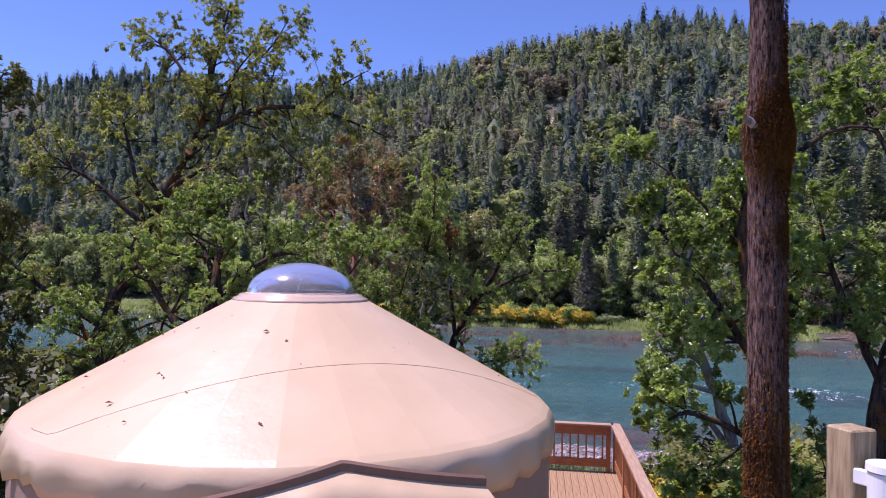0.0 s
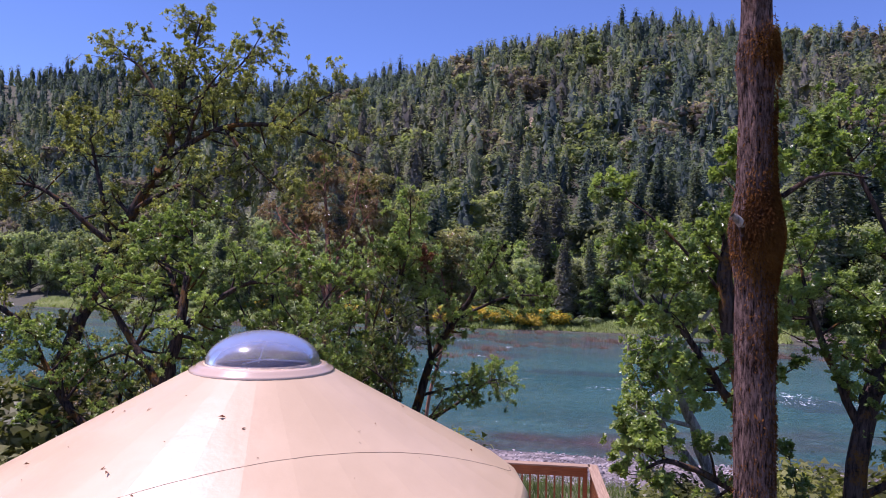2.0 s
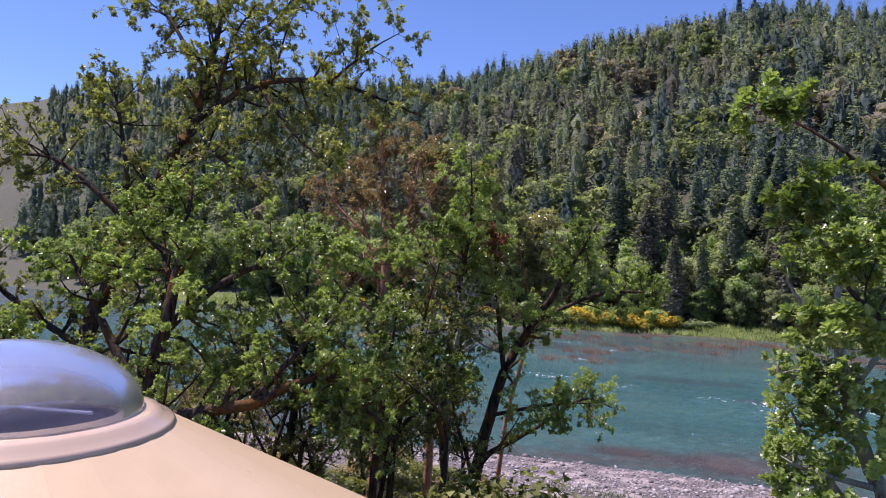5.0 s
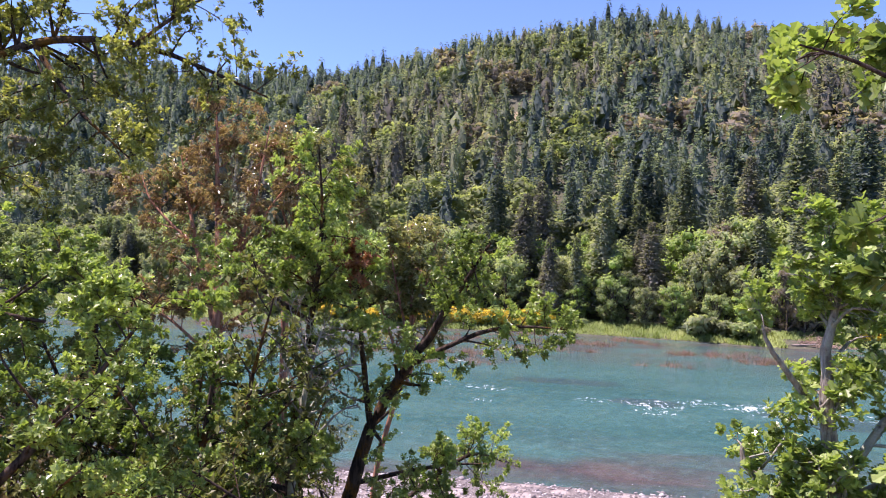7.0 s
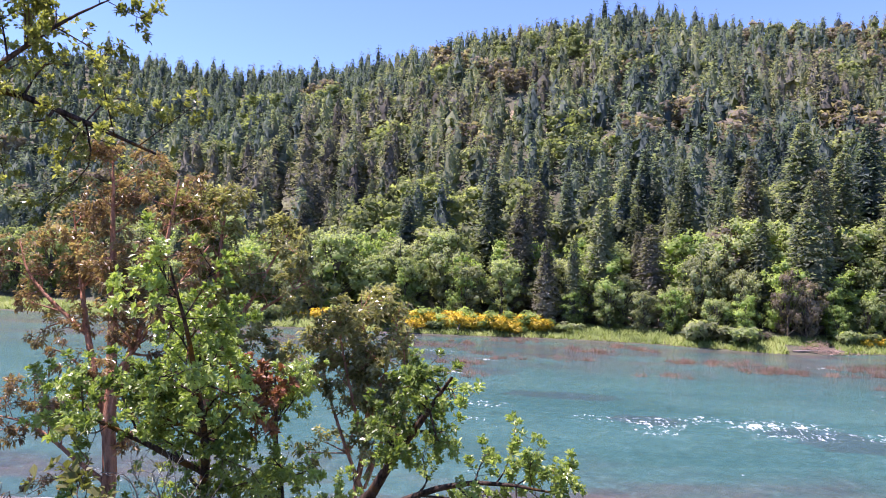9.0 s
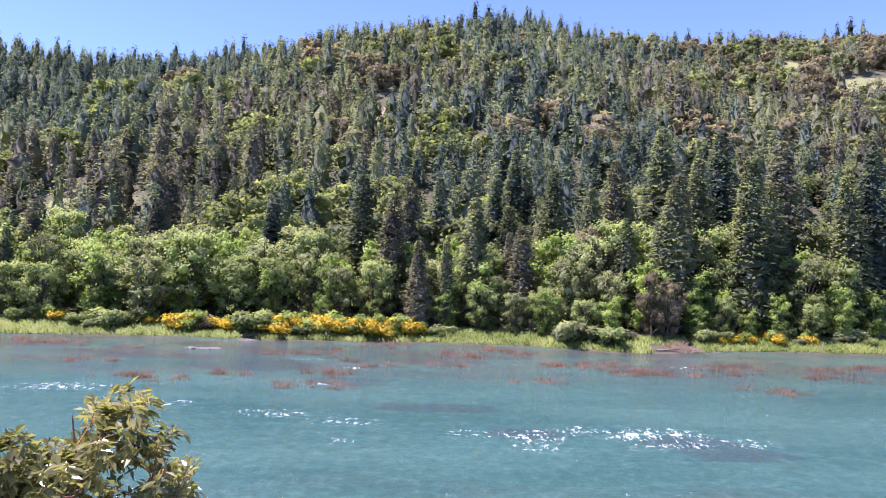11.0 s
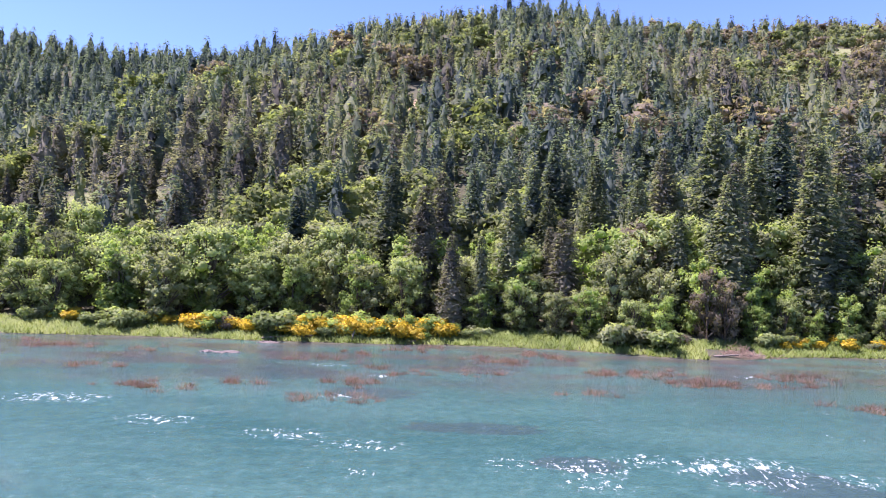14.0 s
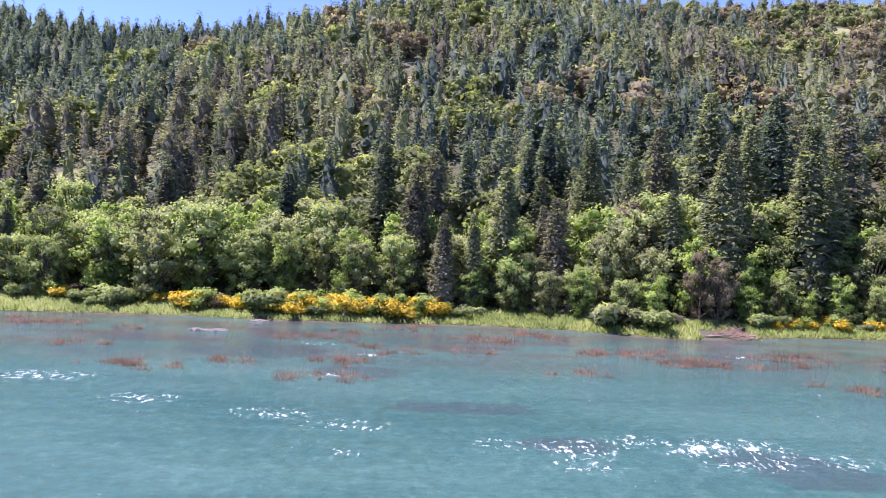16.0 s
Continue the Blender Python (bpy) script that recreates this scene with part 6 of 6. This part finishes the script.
def railing(name, start, way, length, rz):
    """Posts, two rails, a flat cap and balusters."""
    t_ = empty(name, (start.x, start.y, Y_FLOOR), "red stained cedar railing with square balusters on the deck edge", "railing", "deck railings")
    mid = way * (length / 2)
    bar("cap", (0.2, length + 0.2, 0.04), (mid.x, mid.y, 1.0), TOP_WOOD, t_, rz)
    bar("top_rail", (0.045, length, 0.2), (mid.x, mid.y, 0.878), RAIL_WOOD, t_, rz)
    bar("bottom_rail", (0.045, length, 0.17), (mid.x, mid.y, 0.19), RAIL_WOOD, t_, rz)
    n_post = int(length / 1.8) + 1
    for k in range(n_post + 1):
        q = way * (length * k / n_post)
        bar("post", (0.09, 0.09, 0.98), (q.x, q.y, 0.49), RAIL_WOOD, t_, rz)
    bm_ = bmesh.new()
    box(bm_, (0.036, 0.036, 0.54), (0, 0, 0), 0.003)
    me_ = bpy.data.meshes.new("baluster")
    bm_.to_mesh(me_)
    bm_.free()
    me_.materials.append(RAIL_WOOD)
    for k in range(int(length / 0.17)):
        q = way * (0.12 + 0.17 * k)
        ob_ = child("baluster", me_, t_)
        ob_.matrix_basis = pose(q.x, q.y, 0.53, 0, 0, rz)


railing("railing", CORNER, out_y, 10.6, DA)
railing("railing", CORNER + out_x * 0.15, out_x, 8.6, DA + 90)

# ---- post with a white canister, beside the start ----
pw = Mat("treated_post")
g = pw.noise(9, 6, 0.6, pw.coord(), (5, 5, 0.5))
pw.base(pw.mix(pw.ramp(g, ((0.35, 0.0), (0.65, 1.0))), (0.22, 0.155, 0.08), (0.42, 0.31, 0.17)))
pw.set(Roughness=0.75)
pw.bump(g, 0.3, 0.01)
wp = Mat("white_plastic")
wp.base(wp.mix(wp.noise(8, 3), (0.7, 0.7, 0.68), (0.8, 0.8, 0.78)))
wp.set(Roughness=0.4)
gate_post = empty("wooden_post", (2.2, 6.65, 10.25), "square treated timber post", "post")
bm = bmesh.new()
box(bm, (0.15, 0.15, 4.35), (0, 0, 2.175), 0.008, 28)
part("shaft", bm, pw.m, gate_post)
can = empty("canister", (2.285, 6.45, 14.2), "white plastic canister strapped to the timber post", "canister")
bm = bmesh.new()
bmesh.ops.create_cone(bm, cap_ends=True, segments=28, radius1=0.085, radius2=0.085, depth=0.26, matrix=pose(0, 0, 0.13))
bmesh.ops.bevel(bm, geom=[e for e in bm.edges if abs(e.verts[0].co.z - e.verts[1].co.z) < 1e-4], offset=0.012, segments=2, affect="EDGES")
part("body", bm, wp.m, can)
bm = bmesh.new()
bmesh.ops.create_cone(bm, cap_ends=True, segments=28, radius1=0.093, radius2=0.09, depth=0.03, matrix=pose(0, 0, 0.27))
part("lid", bm, wp.m, can, "white lid")
bm = bmesh.new()
box(bm, (0.1, 0.03, 0.07), (-0.075, 0.085, 0.2), 0.006, 130)
part("bracket", bm, wp.m, can, "white bracket")
